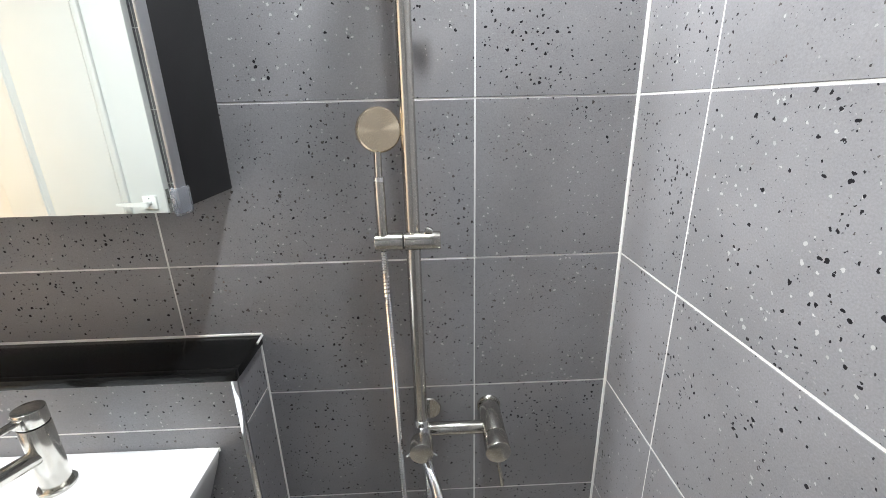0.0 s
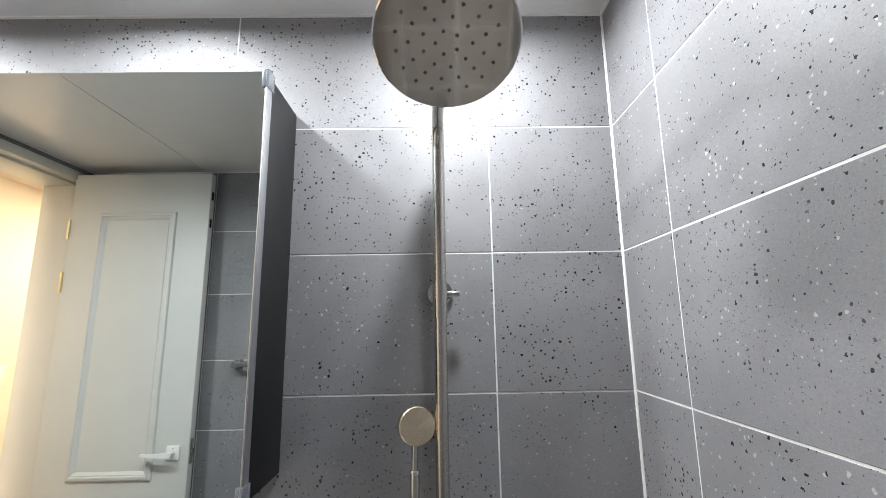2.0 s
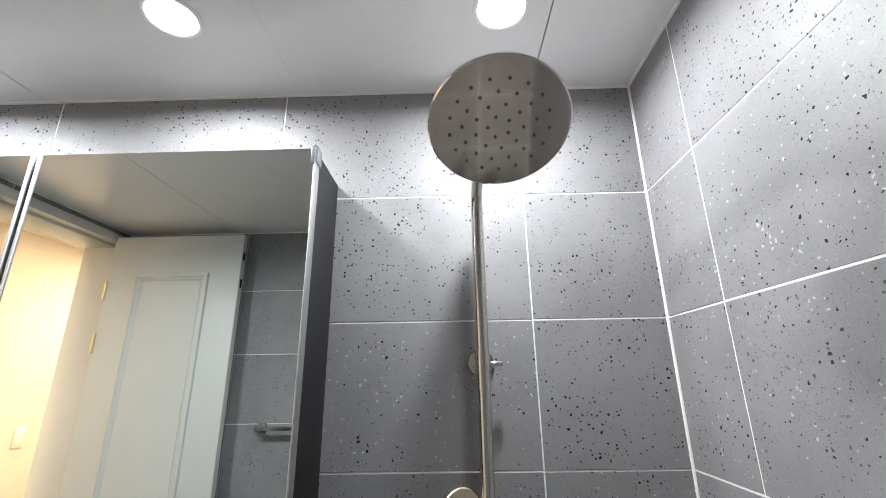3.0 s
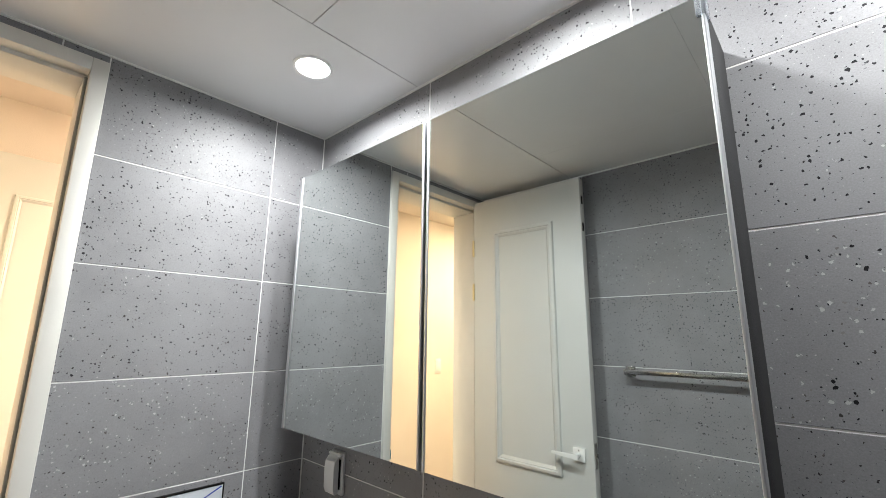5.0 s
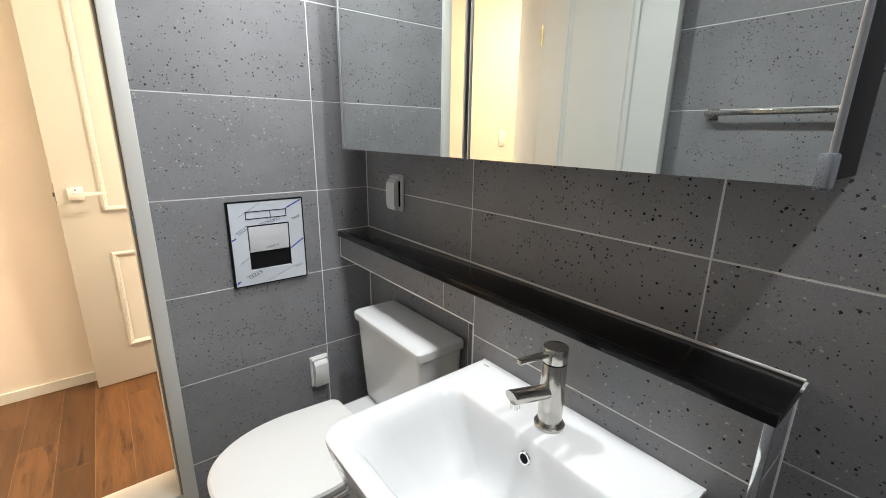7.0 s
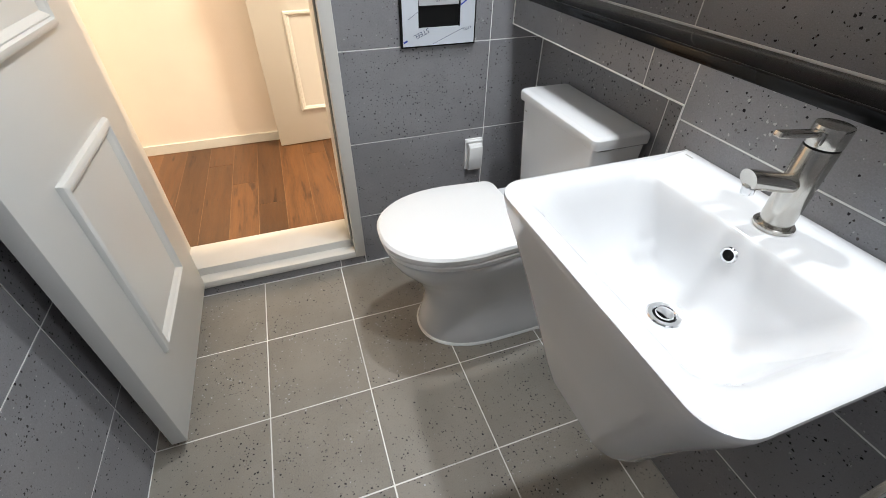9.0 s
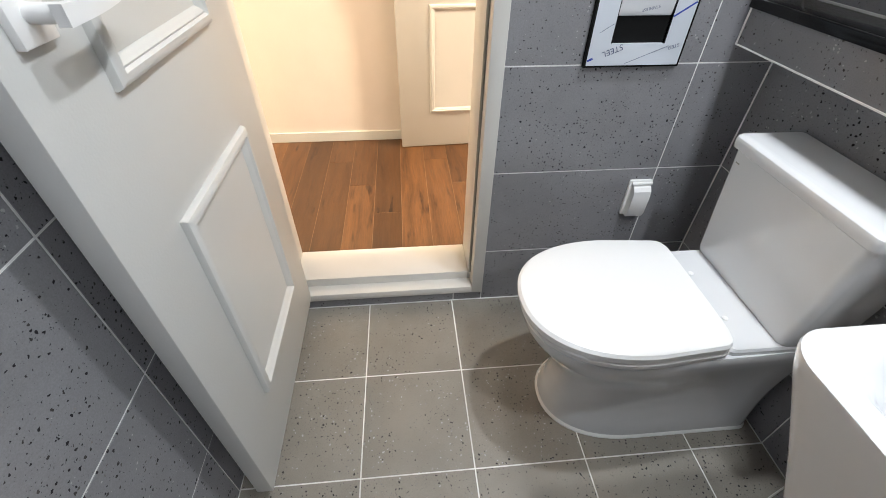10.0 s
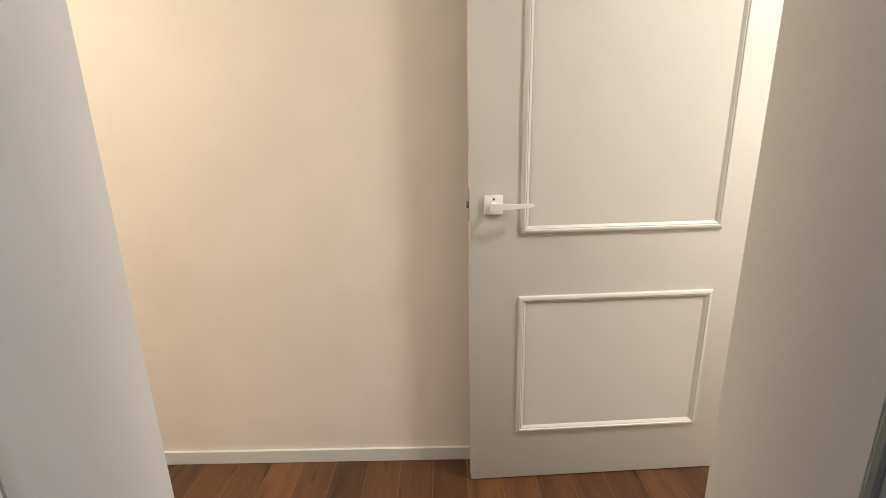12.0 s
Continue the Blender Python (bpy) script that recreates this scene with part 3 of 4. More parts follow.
rings = []
for z, hw, front, hb in ((0.0, 0.150, -0.583, 0.150), (0.012, 0.150, -0.583, 0.150), (0.05, 0.143, -0.572, 0.146), (0.11, 0.134, -0.560, 0.142), (0.17, 0.134, -0.562, 0.142),
                         (0.23, 0.143, -0.585, 0.146), (0.29, 0.160, -0.625, 0.152), (0.335, 0.174, -0.663, 0.160), (0.365, 0.180, -0.678, 0.166), (0.385, 0.181, -0.680, 0.168), (0.392, 0.177, -0.676, 0.166)):
    rings.append(dshape(TX, hw, front, -0.012, z, hb, 0.235, rb=0.03))
tpart("bowl", loft(rings))
rings = [dshape(TX, hw, f, -0.268, z, hb + 0.008, 0.25, rb=0.024) for z, hw, f, hb in ((0.394, 0.180, -0.680, 0.160), (0.397, 0.186, -0.688, 0.166), (0.411, 0.188, -0.691, 0.168), (0.415, 0.184, -0.687, 0.164))]
tpart("seat_ring", loft(rings), M_PLASTIC)
rings = [dshape(TX, hw, f, -0.272, z, hb + 0.008, 0.25, rb=0.026) for z, hw, f, hb in ((0.418, 0.182, -0.687, 0.162), (0.421, 0.188, -0.695, 0.168), (0.436, 0.189, -0.697, 0.169), (0.443, 0.184, -0.691, 0.164), (0.447, 0.172, -0.677, 0.152), (0.449, 0.10, -0.59, 0.09))]
tpart("lid", loft(rings), M_PLASTIC, "closed white toilet lid")
tpart("deck", loft([rrect(TX - a, TX + a, y0, -0.014, z, 0.02, 0.02) for z, a, y0 in ((0.385, 0.166, -0.27), (0.402, 0.166, -0.27), (0.408, 0.162, -0.265))]))
for s in (-1, 1):
    tpart("hinge", rod((TX + s * 0.075 - 0.02, -0.262, 0.420), (TX + s * 0.075 + 0.02, -0.262, 0.420), 0.011, 0.003), M_PLASTIC)
    tpart("hinge_cap", rod((TX + s * 0.075, -0.225, 0.407), (TX + s * 0.075, -0.225, 0.410), 0.007, 0.001), M_PLASTIC)
rings = [rrect(TX - a - 0.006, TX + a - 0.006, y0, -0.012, z, 0.018, 0.012) for z, a, y0 in ((0.405, 0.168, -0.150), (0.42, 0.172, -0.154), (0.55, 0.182, -0.160), (0.699, 0.192, -0.167))]
tpart("tank", loft(rings), M_CERAMIC, "white ceramic cistern")
rings = [rrect(TX - a - 0.006, TX + a - 0.006, y0, y1, z, 0.017, 0.012) for z, a, y0, y1 in ((0.7005, 0.188, -0.163, -0.012), (0.703, 0.196, -0.173, -0.008), (0.706, 0.199, -0.177, -0.006), (0.723, 0.200, -0.179, -0.006), (0.731, 0.1985, -0.1775, -0.008), (0.7355, 0.194, -0.173, -0.013), (0.7375, 0.186, -0.165, -0.02))]
tpart("tank_lid", loft(rings), M_CERAMIC, "rounded ceramic cistern lid")
tpart("base_sealant", loft([dshape(TX, 0.150 + a, -0.583 - a, -0.012, z, 0.150 + a, 0.235) for z, a in ((0.0, 0.006), (0.004, 0.005), (0.009, 0.0))]), M_CAULK)
tpart("mark", box(TX - 0.176, TX - 0.164, -0.1668, -0.165, 0.672, 0.675), M_GASKET)

# ---------------- basin ----------------
BX0, BX1, BY0, BY1, BZ = -1.300, -0.802, -0.548, FY - 0.001, 0.802
basin = thing("basin", ((BX0 + BX1) / 2, BY1, 0.42), "white ceramic wall-hung basin with a deep tapering skirt", "wash basin")


def bpart(name, b, mat=M_CERAMIC, label=""):
    return local(basin, part(name, b, mat, basin, label))


rings = []
for z, dx, dyf, rf in ((0.394, 0.170, 0.135, 0.03), (0.398, 0.147, 0.110, 0.05), (0.413, 0.126, 0.090, 0.06), (0.456, 0.110, 0.078, 0.06), (0.55, 0.083, 0.058, 0.058), (0.65, 0.049, 0.036, 0.055), (0.73, 0.020, 0.016, 0.053), (0.770, 0.006, 0.005, 0.052), (0.785, 0.002, 0.002, 0.052), (0.795, 0.0, 0.0, 0.052), (0.800, 0.001, 0.001, 0.051), (0.802, 0.005, 0.005, 0.047)):
    rings.append(rrect(BX0 + dx, BX1 - dx, BY0 + dyf, BY1, z, rf, 0.008))
for z, dx, yf, yb, r in ((0.802, 0.026, 0.024, -0.252, 0.045), (0.8005, 0.033, 0.030, -0.2545, 0.05), (0.796, 0.041, 0.037, -0.257, 0.056), (0.786, 0.050, 0.045, -0.260, 0.062), (0.765, 0.062, 0.055, -0.2635, 0.066), (0.735, 0.077, 0.066, -0.267, 0.07), (0.705, 0.095, 0.080, -0.271, 0.07), (0.680, 0.115, 0.096, -0.277, 0.068), (0.662, 0.138, 0.115, -0.286, 0.06), (0.652, 0.165, 0.135, -0.298, 0.05), (0.6465, 0.195, 0.155, -0.312, 0.035), (0.644, 0.225, 0.178, -0.325, 0.015)):
    rings.append(rrect(BX0 + dx, BX1 - dx, BY0 + yf, yb, z, r, min(r, 0.04)))
bpart("bowl", loft(rings))
DRX, DRY = -1.050, -0.333
bpart("drain_ring", disc_lathe([(0.0175, 0.647), (0.020, 0.6495), (0.027, 0.6495), (0.0295, 0.6475), (0.030, 0.643)], 36, pose(DRX, DRY, 0)), M_CHROME, "chrome drain ring")
# black disc: shade between plug and ring given as colour
bpart("drain_gap_shade", disc_lathe([(0.0005, 0.6472), (0.0185, 0.6474), (0.019, 0.645)], 30, pose(DRX, DRY, 0)), M_DARK_FILL)
bpart("drain_plug", disc_lathe([(0.0005, 0.6535), (0.010, 0.6530), (0.0140, 0.6520), (0.0155, 0.650), (0.015, 0.646)], 30, pose(DRX, DRY, 0)), M_CHROME, "chrome pop-up plug")
om = Matrix.Translation((-1.044, -0.2640, 0.765)) @ Matrix.Rotation(radians(90 - 8), 4, "X")
bpart("overflow_ring", disc_lathe([(0.008, 0.0), (0.009, 0.003), (0.012, 0.0035), (0.0135, 0.001), (0.0135, -0.003)], 28, om), M_CHROME, "chrome overflow ring")
# black disc stands in for the shade inside the overflow
bpart("overflow_hole_shade", disc_lathe([(0.0005, 0.0012), (0.009, 0.0012), (0.009, -0.003)], 24, om), M_DARK_FILL)
bpart("mark", box(BX0 + 0.020, BX0 + 0.038, BY1 - 0.022, BY1 - 0.0185, 0.8015, 0.8024), M_GASKET)
bm = tube([(BX0, BY1, 0.797), (BX1, BY1, 0.797)], 0.004, 8)
bpart("sealant", bm, M_CAULK)

# ---------------- basin tap ----------------
tap = thing("basin_tap", (-1.048, -0.195, 0.802), "brushed steel single-lever basin tap", "tap")
part("foot", disc_lathe([(0.0005, 0.0), (0.0275, 0.0), (0.0285, 0.002), (0.0285, 0.006), (0.0265, 0.008), (0.0005, 0.0081)], 36), M_STEEL, tap)
part("body", rod((0, 0, 0.006), (0, 0, 0.132), 0.0225, 0.0015, 36), M_STEEL, tap)
part("seam", rod((0, 0, 0.1305), (0, 0, 0.1345), 0.0214, 0.0004, 30), M_DARK_FILL, tap)
cap = part("cap", rod((0, 0, 0.134), (0, 0, 0.163), 0.0225, 0.002, 36), M_STEEL, tap)
lever = box(-0.0065, 0.0065, -0.086, -0.004, -0.0042, 0.0042, 0.0022)
bmesh.ops.transform(lever, matrix=pose(0, -0.006, 0.1515, -5, 0, -5), verts=lever.verts)
part("lever", lever, M_STEEL, cap)
part("lever_root", box(-0.009, 0.009, -0.0265, -0.014, 0.139, 0.1575, 0.002), M_STEEL, cap)
d = Vector((-0.004, -0.108, 0.027)).normalized()
spout = []
for q, bend in ((0.010, 0.0), (0.112, 0.0), (0.118, 0.55)):
    side, rise = Vector((1, 0, 0)), d.cross(Vector((1, 0, 0))).normalized()
    rise = rise if rise.z > 0 else -rise
    r0 = 0.0135
    spout.append([Vector((0, 0, 0.073)) + d * (q - (0.016 if q > 0.11 else 0.0) * (0.5 - 0.5 * math.sin(2 * math.pi * k / 28))) + (side * math.cos(2 * math.pi * k / 28) + rise * math.sin(2 * math.pi * k / 28)) * (r0 - 0.001 * bend) for k in range(28)])
part("spout", loft(spout), M_STEEL, tap)
tip = Vector((0, 0, 0.073)) + d * 0.101
part("aerator", rod(tip + Vector((0, 0, -0.008)), tip + Vector((0, 0.002, -0.021)), 0.0088, 0.001, 20), M_CHROME, tap)

# ---------------- shower set ----------------
PX, PY = -0.418, -0.070
shower = thing("shower_set", (PX, 0, 0.78), "brushed steel rain shower column with hand shower and mixer", "shower")


def spart(name, b, mat=M_STEEL, label="", parent=None):
    ob = part(name, b, mat, parent or shower, label)
    if not parent:
        local(shower, ob)
    return ob


arm = [(PX, PY, 0.80), (PX, PY, 1.2), (PX, PY, 1.60), (PX, PY, 1.86), (PX, PY, 1.94)] + smooth_path(
    [(PX, PY - 0.001, 1.962), (PX, PY - 0.010, 1.985), (PX, PY - 0.035, 2.001), (PX, -0.20, 2.032), (PX, -0.32, 2.050), (PX, -0.375, 2.046), (PX + 0.003, -0.408, 2.022), (PX + 0.004, -0.412, 1.995)], 6)
spart("riser_pipe", tube(arm, 0.0130, 24))
spart("pipe_sleeve", tube([(PX, PY, 1.585), (PX, PY, 1.66)], 0.0143, 24))
br = spart("wall_bracket", disc_lathe([(0.0005, 0.0), (0.027, 0.0), (0.0285, 0.003), (0.027, 0.008), (0.0005, 0.009)], 32, Matrix.Translation((PX, 0, 1.64)) @ Matrix.Rotation(radians(90), 4, "X")))
spart("bracket_stem", rod((PX, -0.004, 1.64), (PX, PY, 1.64), 0.012), parent=None)
spart("bracket_screw", rod((PX + 0.008, -0.045, 1.636), (PX + 0.042, -0.045, 1.636), 0.0062, 0.001, 14), M_CHROME)
# rain head, tipped towards the room
RC, TILT = Vector((-0.406, -0.425, 1.942)), radians(27)
rm = Matrix.Translation(RC) @ Matrix.Rotation(-TILT, 4, "X")
head = spart("rain_head", disc_lathe([(0.0005, 0.0), (0.098, 0.0), (0.1, 0.0015), (0.1, 0.005), (0.097, 0.0075), (0.03, 0.012), (0.022, 0.02), (0.0005, 0.021)], 64, rm), M_HEAD, "round brushed steel rain shower head with rubber nozzles")
spart("ball_joint", disc_lathe([(0.0005, 0.018), (0.016, 0.020), (0.019, 0.028), (0.015, 0.040), (0.013, 0.046), (0.0005, 0.047)], 24, rm), M_CHROME)
M_RUBBER = material("grey_rubber", (0.14, 0.14, 0.14), 0.6)
for ring_r, count in ((0.016, 5), (0.034, 9), (0.052, 13), (0.070, 17)):
    for k in range(count):
        a = 2 * math.pi * (k + 0.3 * ring_r * 100) / count
        spart("nozzle", tube([rm @ Vector((ring_r * math.cos(a), ring_r * math.sin(a), h)) for h in (0.0006, -0.0022)], [0.0030, 0.0018], 7), M_RUBBER)
# slider and hand shower
SZ = 1.194
spart("slider", rod((-0.433, PY - 0.010, SZ), (-0.369, PY - 0.010, SZ), 0.0165, 0.002, 28))
spart("hand_holder", rod((-0.484, PY - 0.010, SZ), (-0.4345, PY - 0.010, SZ), 0.0160, 0.002, 28))
spart("slider_knob", rod((-0.385, PY - 0.012, SZ + 0.016), (-0.395, PY - 0.012, SZ + 0.021), 0.007, 0.001, 12), M_STEEL)
HH = Vector((-0.468, -0.064, 1.382))
hs = spart("hand_shower", tube([(-0.470, PY - 0.012, 1.180), (-0.470, PY - 0.012, 1.184), (-0.470, PY - 0.011, 1.303), (-0.470, PY - 0.011, 1.306)], [0.0075, 0.0092, 0.0092, 0.0078], 20), M_STEEL, "hand shower with a round flat head")
part("neck", tube([(-0.470, PY - 0.011, 1.304), (-0.4698, PY - 0.009, 1.335), (-0.4695, PY - 0.005, 1.36)], 0.0066, 18), M_STEEL, hs)
part("collar", rod((-0.470, PY - 0.011, 1.300), (-0.470, PY - 0.0108, 1.308), 0.0098, 0.001, 20), M_CHROME, hs)
hm_ = Matrix.Translation(HH) @ Matrix.Rotation(radians(90 - 6), 4, "X") @ Matrix.Rotation(radians(14), 4, "Y") @ Matrix.Diagonal((0.91, 0.91, 1, 1))
hd = part("spray_head", disc_lathe([(0.0005, 0.017), (0.037, 0.0165), (0.0395, 0.014), (0.0405, 0.010), (0.0405, -0.004), (0.036, -0.010), (0.0005, -0.012)], 48), M_SPUN, hs, "spun steel spray face")
hd.matrix_local = hm_
hose = smooth_path([(-0.470, PY - 0.011, 1.178), (-0.469, PY - 0.012, 1.10), (-0.466, PY - 0.012, 0.95), (-0.464, PY - 0.014, 0.80), (-0.462, PY - 0.016, 0.62), (-0.455, PY - 0.018, 0.42), (-0.435, PY - 0.02, 0.33), (-0.412, PY - 0.02, 0.42), (-0.408, PY - 0.015, 0.60), (-0.410, PY - 0.012, 0.70)], 14)
ribs = []
for p0, p1 in zip(hose, hose[1:]):
    n = max(2, 2 * round((p1 - p0).length / 0.0060))
    ribs += [p0.lerp(p1, k / n) for k in range(n)]
spart("hose", tube(ribs, [0.0052 if k % 2 else 0.0068 for k in range(len(ribs))], 10), M_CHROME, "ribbed metal shower hose")
# mixer
MZ = 0.775
spart("mixer_rosette", disc_lathe([(0.0005, 0.0), (0.026, 0.0), (0.027, 0.003), (0.025, 0.007), (0.0005, 0.0075)], 32, Matrix.Translation((-0.268, 0, MZ)) @ Matrix.Rotation(radians(90), 4, "X")))
spart("mixer_rosette", disc_lathe([(0.0005, 0.0), (0.026, 0.0), (0.027, 0.003), (0.025, 0.007), (0.0005, 0.0075)], 32, Matrix.Translation((-0.402, 0, MZ)) @ Matrix.Rotation(radians(90), 4, "X")))
valve = spart("mixer_valve", rod((-0.268, -0.006, MZ), (-0.268, -0.100, MZ), 0.0235, 0.002, 32))
spart("valve_cap", rod((-0.268, -0.102, MZ), (-0.268, -0.142, MZ), 0.0248, 0.002, 32))
spart("mixer_lever", rod((-0.268, -0.128, MZ - 0.015), (-0.258, -0.140, MZ - 0.085), 0.0042, 0.001, 12))
spart("mixer_bar", rod((-0.405, -0.066, MZ - 0.002), (-0.275, -0.066, MZ - 0.002), 0.0138, 0.001, 24), M_STEEL)
spart("diverter", rod((PX, PY, MZ - 0.035), (PX, PY, MZ + 0.03), 0.0155, 0.002, 28), M_CHROME)
spart("diverter_stem", rod((PX, -0.006, MZ), (PX, -0.10, MZ), 0.018, 0.002, 28), M_CHROME)
knob = spart("diverter_knob", rod((PX, -0.100, MZ - 0.002), (PX, -0.135, MZ - 0.002), 0.0235, 0.002, 32))
for s in (-1, 1):
    spart("knob_pin", rod((PX + s * 0.018, -0.120, MZ - 0.010), (PX + s * 0.030, -0.122, MZ - 0.018), 0.003, 0.0006, 10), M_CHROME)
spart("outlet_pipe", rod((PX + 0.005, PY - 0.012, 0.745), (PX + 0.008, PY - 0.012, 0.695), 0.0075, 0.001, 16), M_CHROME)
spart("spout", tube(smooth_path([(PX + 0.002, PY - 0.015, 0.75), (PX + 0.008, PY - 0.04, 0.735), (PX + 0.025, PY - 0.085, 0.715), (PX + 0.035, PY - 0.12, 0.69), (PX + 0.037, PY - 0.13, 0.665)], 6), 0.0105, 20), M_CHROME, "curved chrome spout")

shower.location.x = PX + 0.005

# ---------------- paper dispenser plate ----------------
disp = thing("paper_dispenser", (-W, -0.381, 0.83), "recessed steel paper holder still under printed film", "paper holder")
DX = -W


def dpart(name, b, mat, label=""):
    return local(disp, part(name, b, mat, disp, label))


y0, y1, z0, z1 = -0.497, -0.264, 0.831, 1.108
oy0, oy1, oz0, oz1 = -0.445, -0.314, 0.880, 1.029
for ya, yb, za, zb in ((y0, oy0, z0, z1), (oy1, y1, z0, z1), (oy0, oy1, z0, oz0), (oy0, oy1, oz1, z1)):
    dpart("plate_side", box(DX, DX + 0.010, ya, yb, za, zb), M_FILM, "steel plate under bluish protective film")
bm = box(DX, DX + 0.0108, y0 - 0.006, y0, z0 - 0.004, z1 + 0.004)
box(DX, DX + 0.0108, y1, y1 + 0.004, z0 - 0.004, z1 + 0.004, bm=bm)
box(DX, DX + 0.0108, y0, y1, z0 - 0.004, z0, bm=bm)
box(DX, DX + 0.0108, y0, y1, z1, z1 + 0.004, bm=bm)
dpart("black_edge", bm, M_DARK_FILL, "black plate edge")
# flat black sheet: shade of the deep opening painted, nothing is cut
dpart("recess_shade", box(DX - 0.001, DX + 0.0005, oy0, oy1, oz0, oz1), M_DARK_FILL)
bm = box(DX, DX + 0.0104, oy0 - 0.0015, oy0, oz0, oz1)
box(DX, DX + 0.0104, oy1, oy1 + 0.0015, oz0, oz1, bm=bm)
box(DX, DX + 0.0106, oy0 - 0.0015, oy1 + 0.0015, oz1, oz1 + 0.0025, bm=bm)
dpart("opening_edge", bm, M_DARK_FILL)
cover = []
for k in range(13):
    a = radians(90 * k / 12)
    cover.append([(DX + 0.0018 + 0.0080 * math.cos(a) ** 0.8 if k < 12 else DX + 0.0018, y, oz1 - 0.002 - 0.088 * math.sin(a)) for y in (oy0 + 0.002, oy1 - 0.002)])
b = bmesh.new()
vs = [[b.verts.new(p) for p in r] for r in cover]
bk = [[b.verts.new((DX + 0.0006, p[1], p[2])) for p in r] for r in cover]
for i in range(12):
    b.faces.new((vs[i][0], vs[i + 1][0], vs[i + 1][1], vs[i][1]))
    b.faces.new((vs[i][0], bk[i][0], bk[i + 1][0], vs[i + 1][0]))
    b.faces.new((vs[i][1], vs[i + 1][1], bk[i + 1][1], bk[i][1]))
b.faces.new((vs[12][0], bk[12][0], bk[12][1], vs[12][1]))
dpart("cover_flap", b, M_FLAP, "curved steel flap over the roll")
for a0, a1, c0, c1 in ((-0.449, -0.318, 1.052, 1.0545), (-0.449, -0.318, 1.0755, 1.078), (-0.449, -0.4465, 1.052, 1.078), (-0.3205, -0.318, 1.052, 1.078), (-0.372, -0.370, 1.052, 1.078)):
    dpart("slot_line", box(DX + 0.0100, DX + 0.0112, a0, a1, c0, c1), M_DARK_FILL)


def film_line(ya, za, yb, zb, w, mat):
    n = Vector((yb - ya, zb - za)).normalized().orthogonal() * w / 2
    b = bmesh.new()
    vs = [b.verts.new((DX + 0.0104, y, z)) for y, z in ((ya - n.x, za - n.y), (yb - n.x, zb - n.y), (yb + n.x, zb + n.y), (ya + n.x, za + n.y))]
    b.faces.new(vs)
    dpart("film_line", b, mat)


film_line(-0.312, 0.938, -0.266, 0.968, 0.004, M_INK)
film_line(-0.318, 1.080, -0.268, 1.104, 0.004, M_INK)
film_line(-0.495, 0.842, -0.483, 0.848, 0.005, M_INK)
film_line(-0.495, 0.988, -0.483, 0.994, 0.005, M_INK)
film_line(-0.480, 0.905, -0.448, 0.925, 0.0012, M_GREYINK)
film_line(-0.470, 1.062, -0.400, 1.104, 0.0012, M_GREYINK)
film_line(-0.400, 0.835, -0.300, 0.875, 0.0012, M_GREYINK)
for text, size, yy, zz, rot in (("STEEL", 0.020, -0.440, 0.857, 22), ("STEEL", 0.018, -0.466, 1.010, 35), ("STAINLESS", 0.015, -0.375, 1.034, 16), ("STEEL", 0.012, -0.290, 0.868, 18), ("STEEL", 0.012, -0.290, 1.040, 20), ("STAINLESS", 0.009, -0.372, 0.952, 12)):
    mw = Matrix.Translation((DX + 0.0106, yy, zz + size * 0.7)) @ Matrix(((0, 0, 1, 0), (1, 0, 0, 0), (0, 1, 0, 0), (0, 0, 0, 1))) @ Matrix.Rotation(radians(rot + 180), 4, "Z")
    ob = writing(text, size, Matrix.Identity(4), M_GREYINK, disp)
    ob.matrix_local = Matrix.Translation(-disp.location) @ mw

# ---------------- sockets ----------------
def socket(name, m, label, gap=False):
    """A damp-proof socket: plate in x and z, facing -y."""
    s = new(name)
    tagged(s, label, "power socket", "sockets")
    part("plate", box(-0.040, 0.040, -0.010, 0.0, -0.062, 0.062, 0.003), M_PLASTIC, s)
    prof = [(-0.019 if gap else -0.010, -0.056), (-0.030, -0.056), (-0.036, -0.040), (-0.037, 0.015), (-0.034, 0.036), (-0.026, 0.046), (-0.019 if gap else -0.012, 0.050)]
    part("flap", loft([[(x, y, z) for y, z in prof] for x in (-0.031, -0.027, 0.027, 0.031)]), M_PLASTIC, s, "hinged splash cover")
    part("hinge", rod((-0.036, -0.015, 0.054), (0.036, -0.015, 0.054), 0.006, 0.001, 12), M_PLASTIC, s)
    if gap:
        # black block filling the open space behind the cover, shade as colour
        part("gap", box(-0.027, 0.028, -0.019, -0.009, -0.045, 0.040), M_DARK_FILL, s)
    s.matrix_world = m
    return s


socket("wall_socket", pose(-1.868, 0.0, 1.133) @ Matrix.Diagonal((0.82, 1, 1, 1)), "white splash-proof socket with half-open cover above the ledge", True)
s2 = socket("wall_socket", Matrix.Translation((-W, -0.240, 0.432)) @ Matrix.Rotation(radians(90), 4, "Z") @ Matrix.Diagonal((0.86, 1, 1, 1)), "white splash-proof socket low beside the toilet")
sw = thing("light_switch", (CORR_X, -2.2, 1.30), "small white light switch on the corridor wall", "switch")
part("plate", box(0, 0.008, -0.035, 0.035, -0.06, 0.06, 0.002), M_PLASTIC, sw)
part("rocker", box(0.006, 0.011, -0.022, 0.022, -0.045, 0.045, 0.002), M_PLASTIC, sw)

# ---------------- towel bar ----------------
bar = thing("towel_bar", (-1.02, -D, 1.412), "brushed steel towel bar on the tiled wall", "towel rail")
part("rail", box(-0.315, 0.315, 0.050, 0.062, -0.006, 0.012, 0.002), M_STEEL_FLAT, bar)
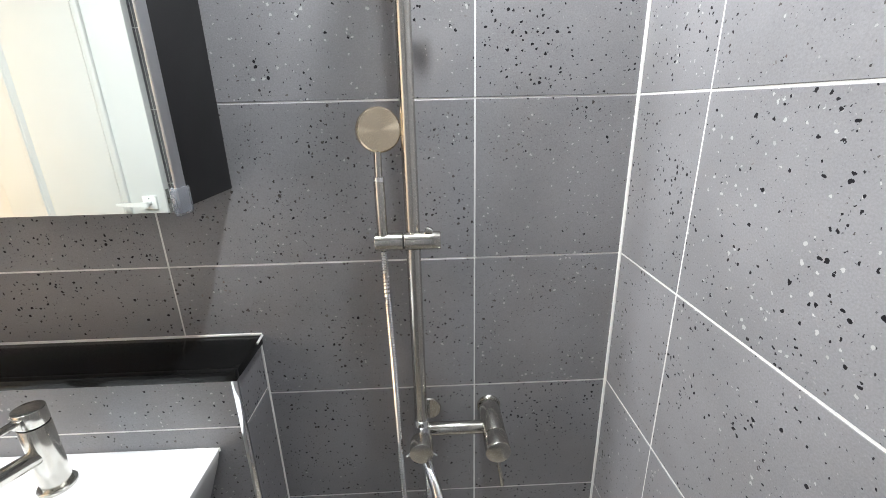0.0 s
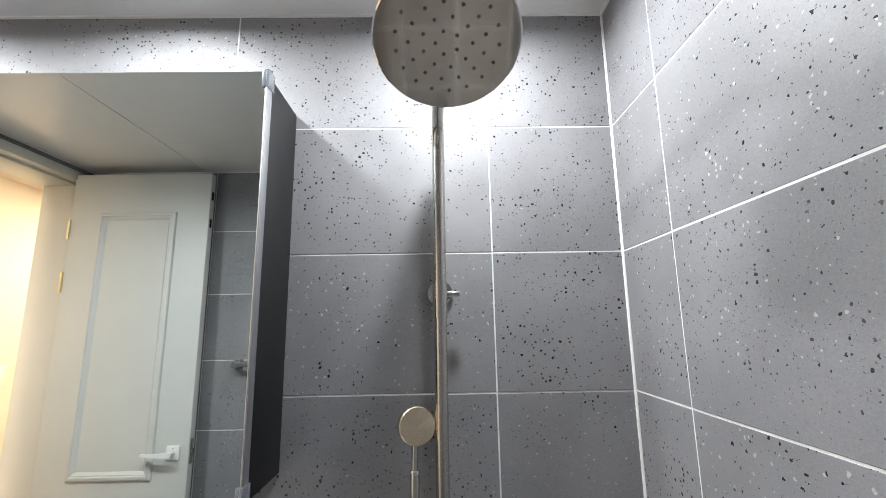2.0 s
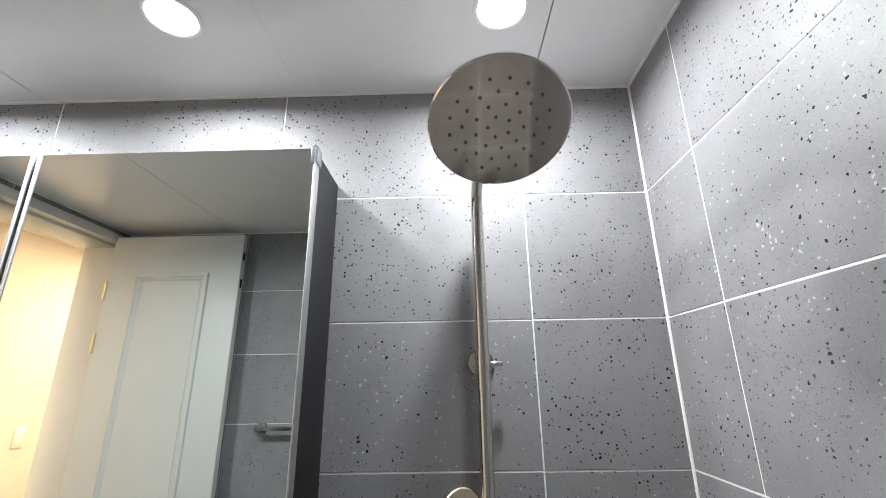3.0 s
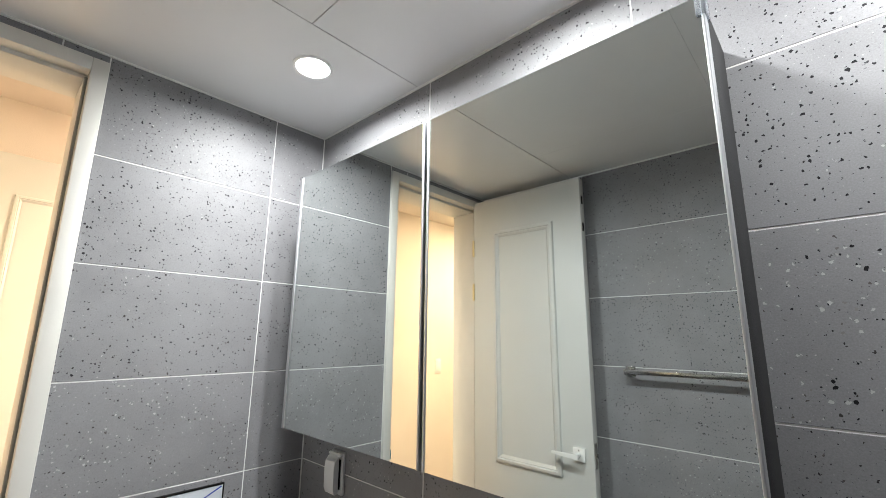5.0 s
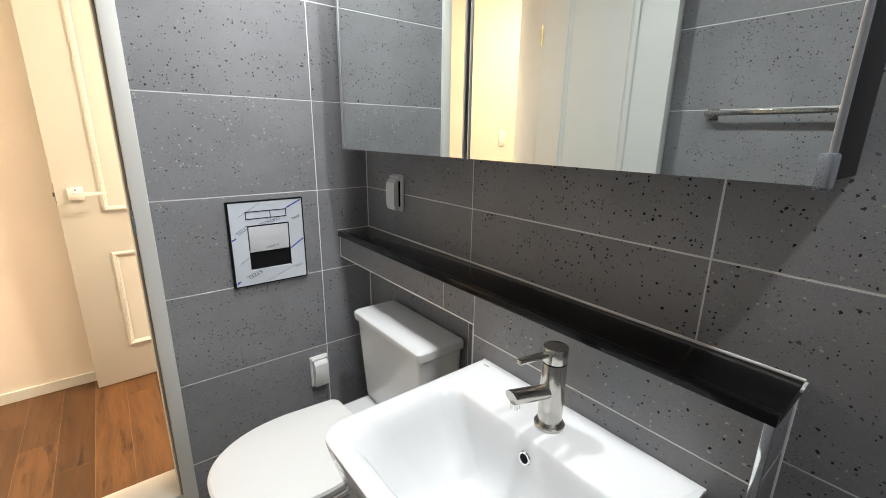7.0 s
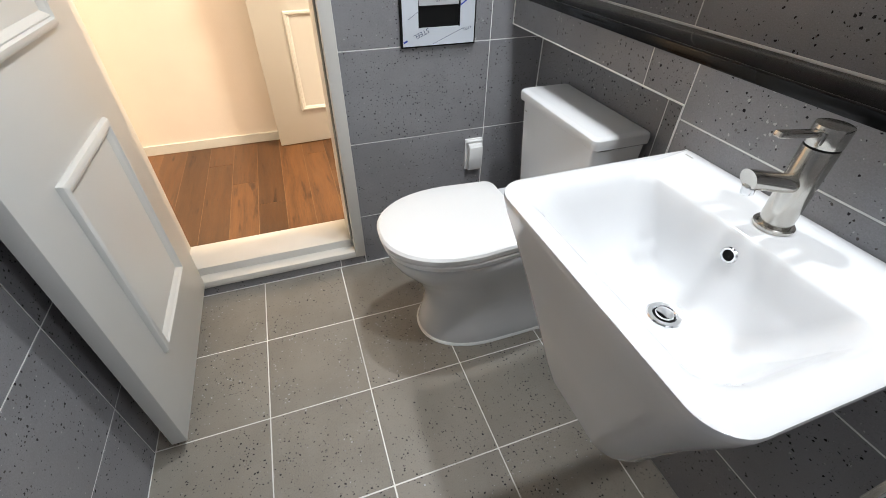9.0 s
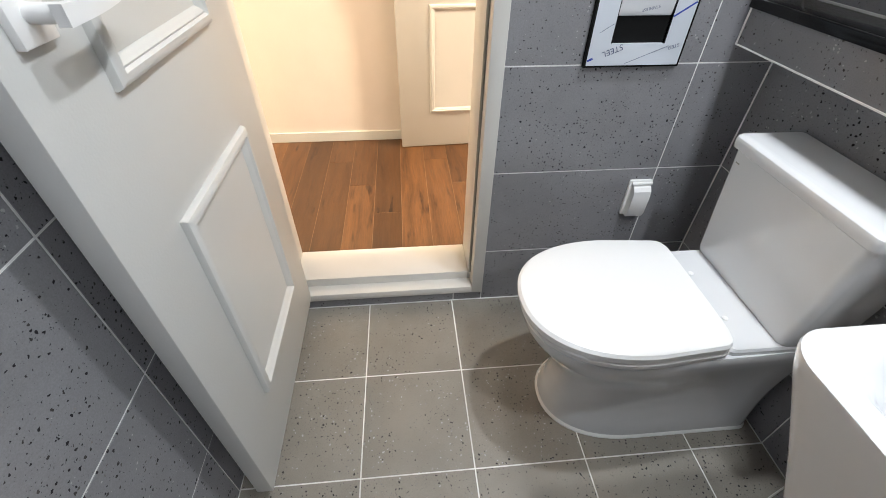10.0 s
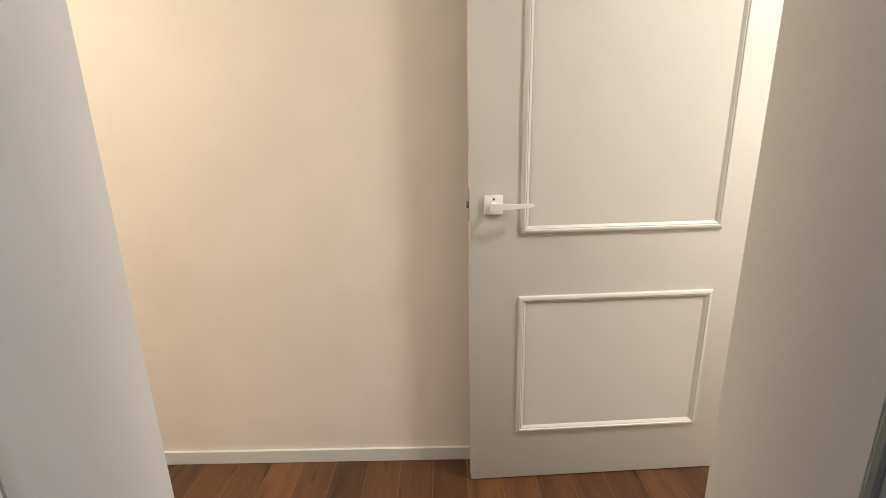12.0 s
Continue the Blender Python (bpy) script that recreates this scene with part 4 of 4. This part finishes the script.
for s in (-1, 1):
    part("post", box(s * 0.305 - 0.011, s * 0.305 + 0.011, 0.0, 0.054, -0.010, 0.012, 0.002), M_STEEL_FLAT, bar)
    part("flange", box(s * 0.305 - 0.020, s * 0.305 + 0.020, 0.0, 0.005, -0.020, 0.022, 0.0015), M_STEEL_FLAT, bar)

# ---------------- tiles and planks ----------------
lay(wall_north, (0, 0, 0), (1, 0, 0), (0, 0, 1), [-W, -1.495, -0.895, -0.295, 0], ROWS, M_TILE)
lay(wall_east, (0, 0, 0), (0, -1, 0), (0, 0, 1), [0, 0.2, 0.8, 1.4], ROWS, M_TILE)
lay(wall_south, (0, -D, 0), (-1, 0, 0), (0, 0, 1), [0, 0.291, 0.891, 1.491, W], ROWS, M_TILE)
lay(wall_west, (-W, 0, 0), (0, 1, 0), (0, 0, 1), [DY1, -0.2, 0], ROWS, M_TILE)
lay(wall_west, (-W, 0, 0), (0, 1, 0), (0, 0, 1), [-D, DY0], ROWS, M_TILE)
lay(wall_west, (-W, 0, 0), (0, 1, 0), (0, 0, 1), [DY0, -0.8, DY1], [DTOP, H], M_TILE)
lay(wall_west, (-W, 0, 0), (0, 1, 0), (0, 0, 1), [DY0, -0.8, DY1], [0, 0.044], M_TILE)
lay(floor, (0, 0, 0), (1, 0, 0), (0, 1, 0), [-W, -1.794, -1.494, -1.194, -0.894, -0.594, -0.294, 0], [-D, -1.104, -0.805, -0.506, -0.207, 0], M_FLOOR, 0.0036)
lay(low_wall, (0, FY, 0), (1, 0, 0), (0, 0, 1), [LX, RX], [0, 0.245, 0.545, 0.847, 0.955], M_TILE)
lay(low_wall, (0, FY, 0), (1, 0, 0), (0, 0, 1), [-W, -1.465, LX], [0.874, 0.955], M_TILE)
lay(low_wall, (RX, 0, 0), (0, 1, 0), (0, 0, 1), [FY, 0], [0, 0.245, 0.545, 0.847, 0.955], M_TILE)
lay(low_wall, (LX, 0, 0), (0, -1, 0), (0, 0, 1), [0, -FY], [0, 0.245, 0.545, 0.874], M_TILE)
PW = 0.118
for k in range(-15, 25):
    ya = -1.33 + PW * k
    cuts = [CORR_X]
    x = -3.837 + 0.221 * (k % 4)
    while x < TH - 0.06:
        if x > CORR_X + 0.03:
            cuts.append(x)
        x += 0.884
    cuts.append(TH)
    lay(corridor_floor, (0, 0, CORR_Z), (1, 0, 0), (0, 1, 0), cuts, [ya, ya + PW], M_WOOD, 0.0014, "plank", 0.0002)
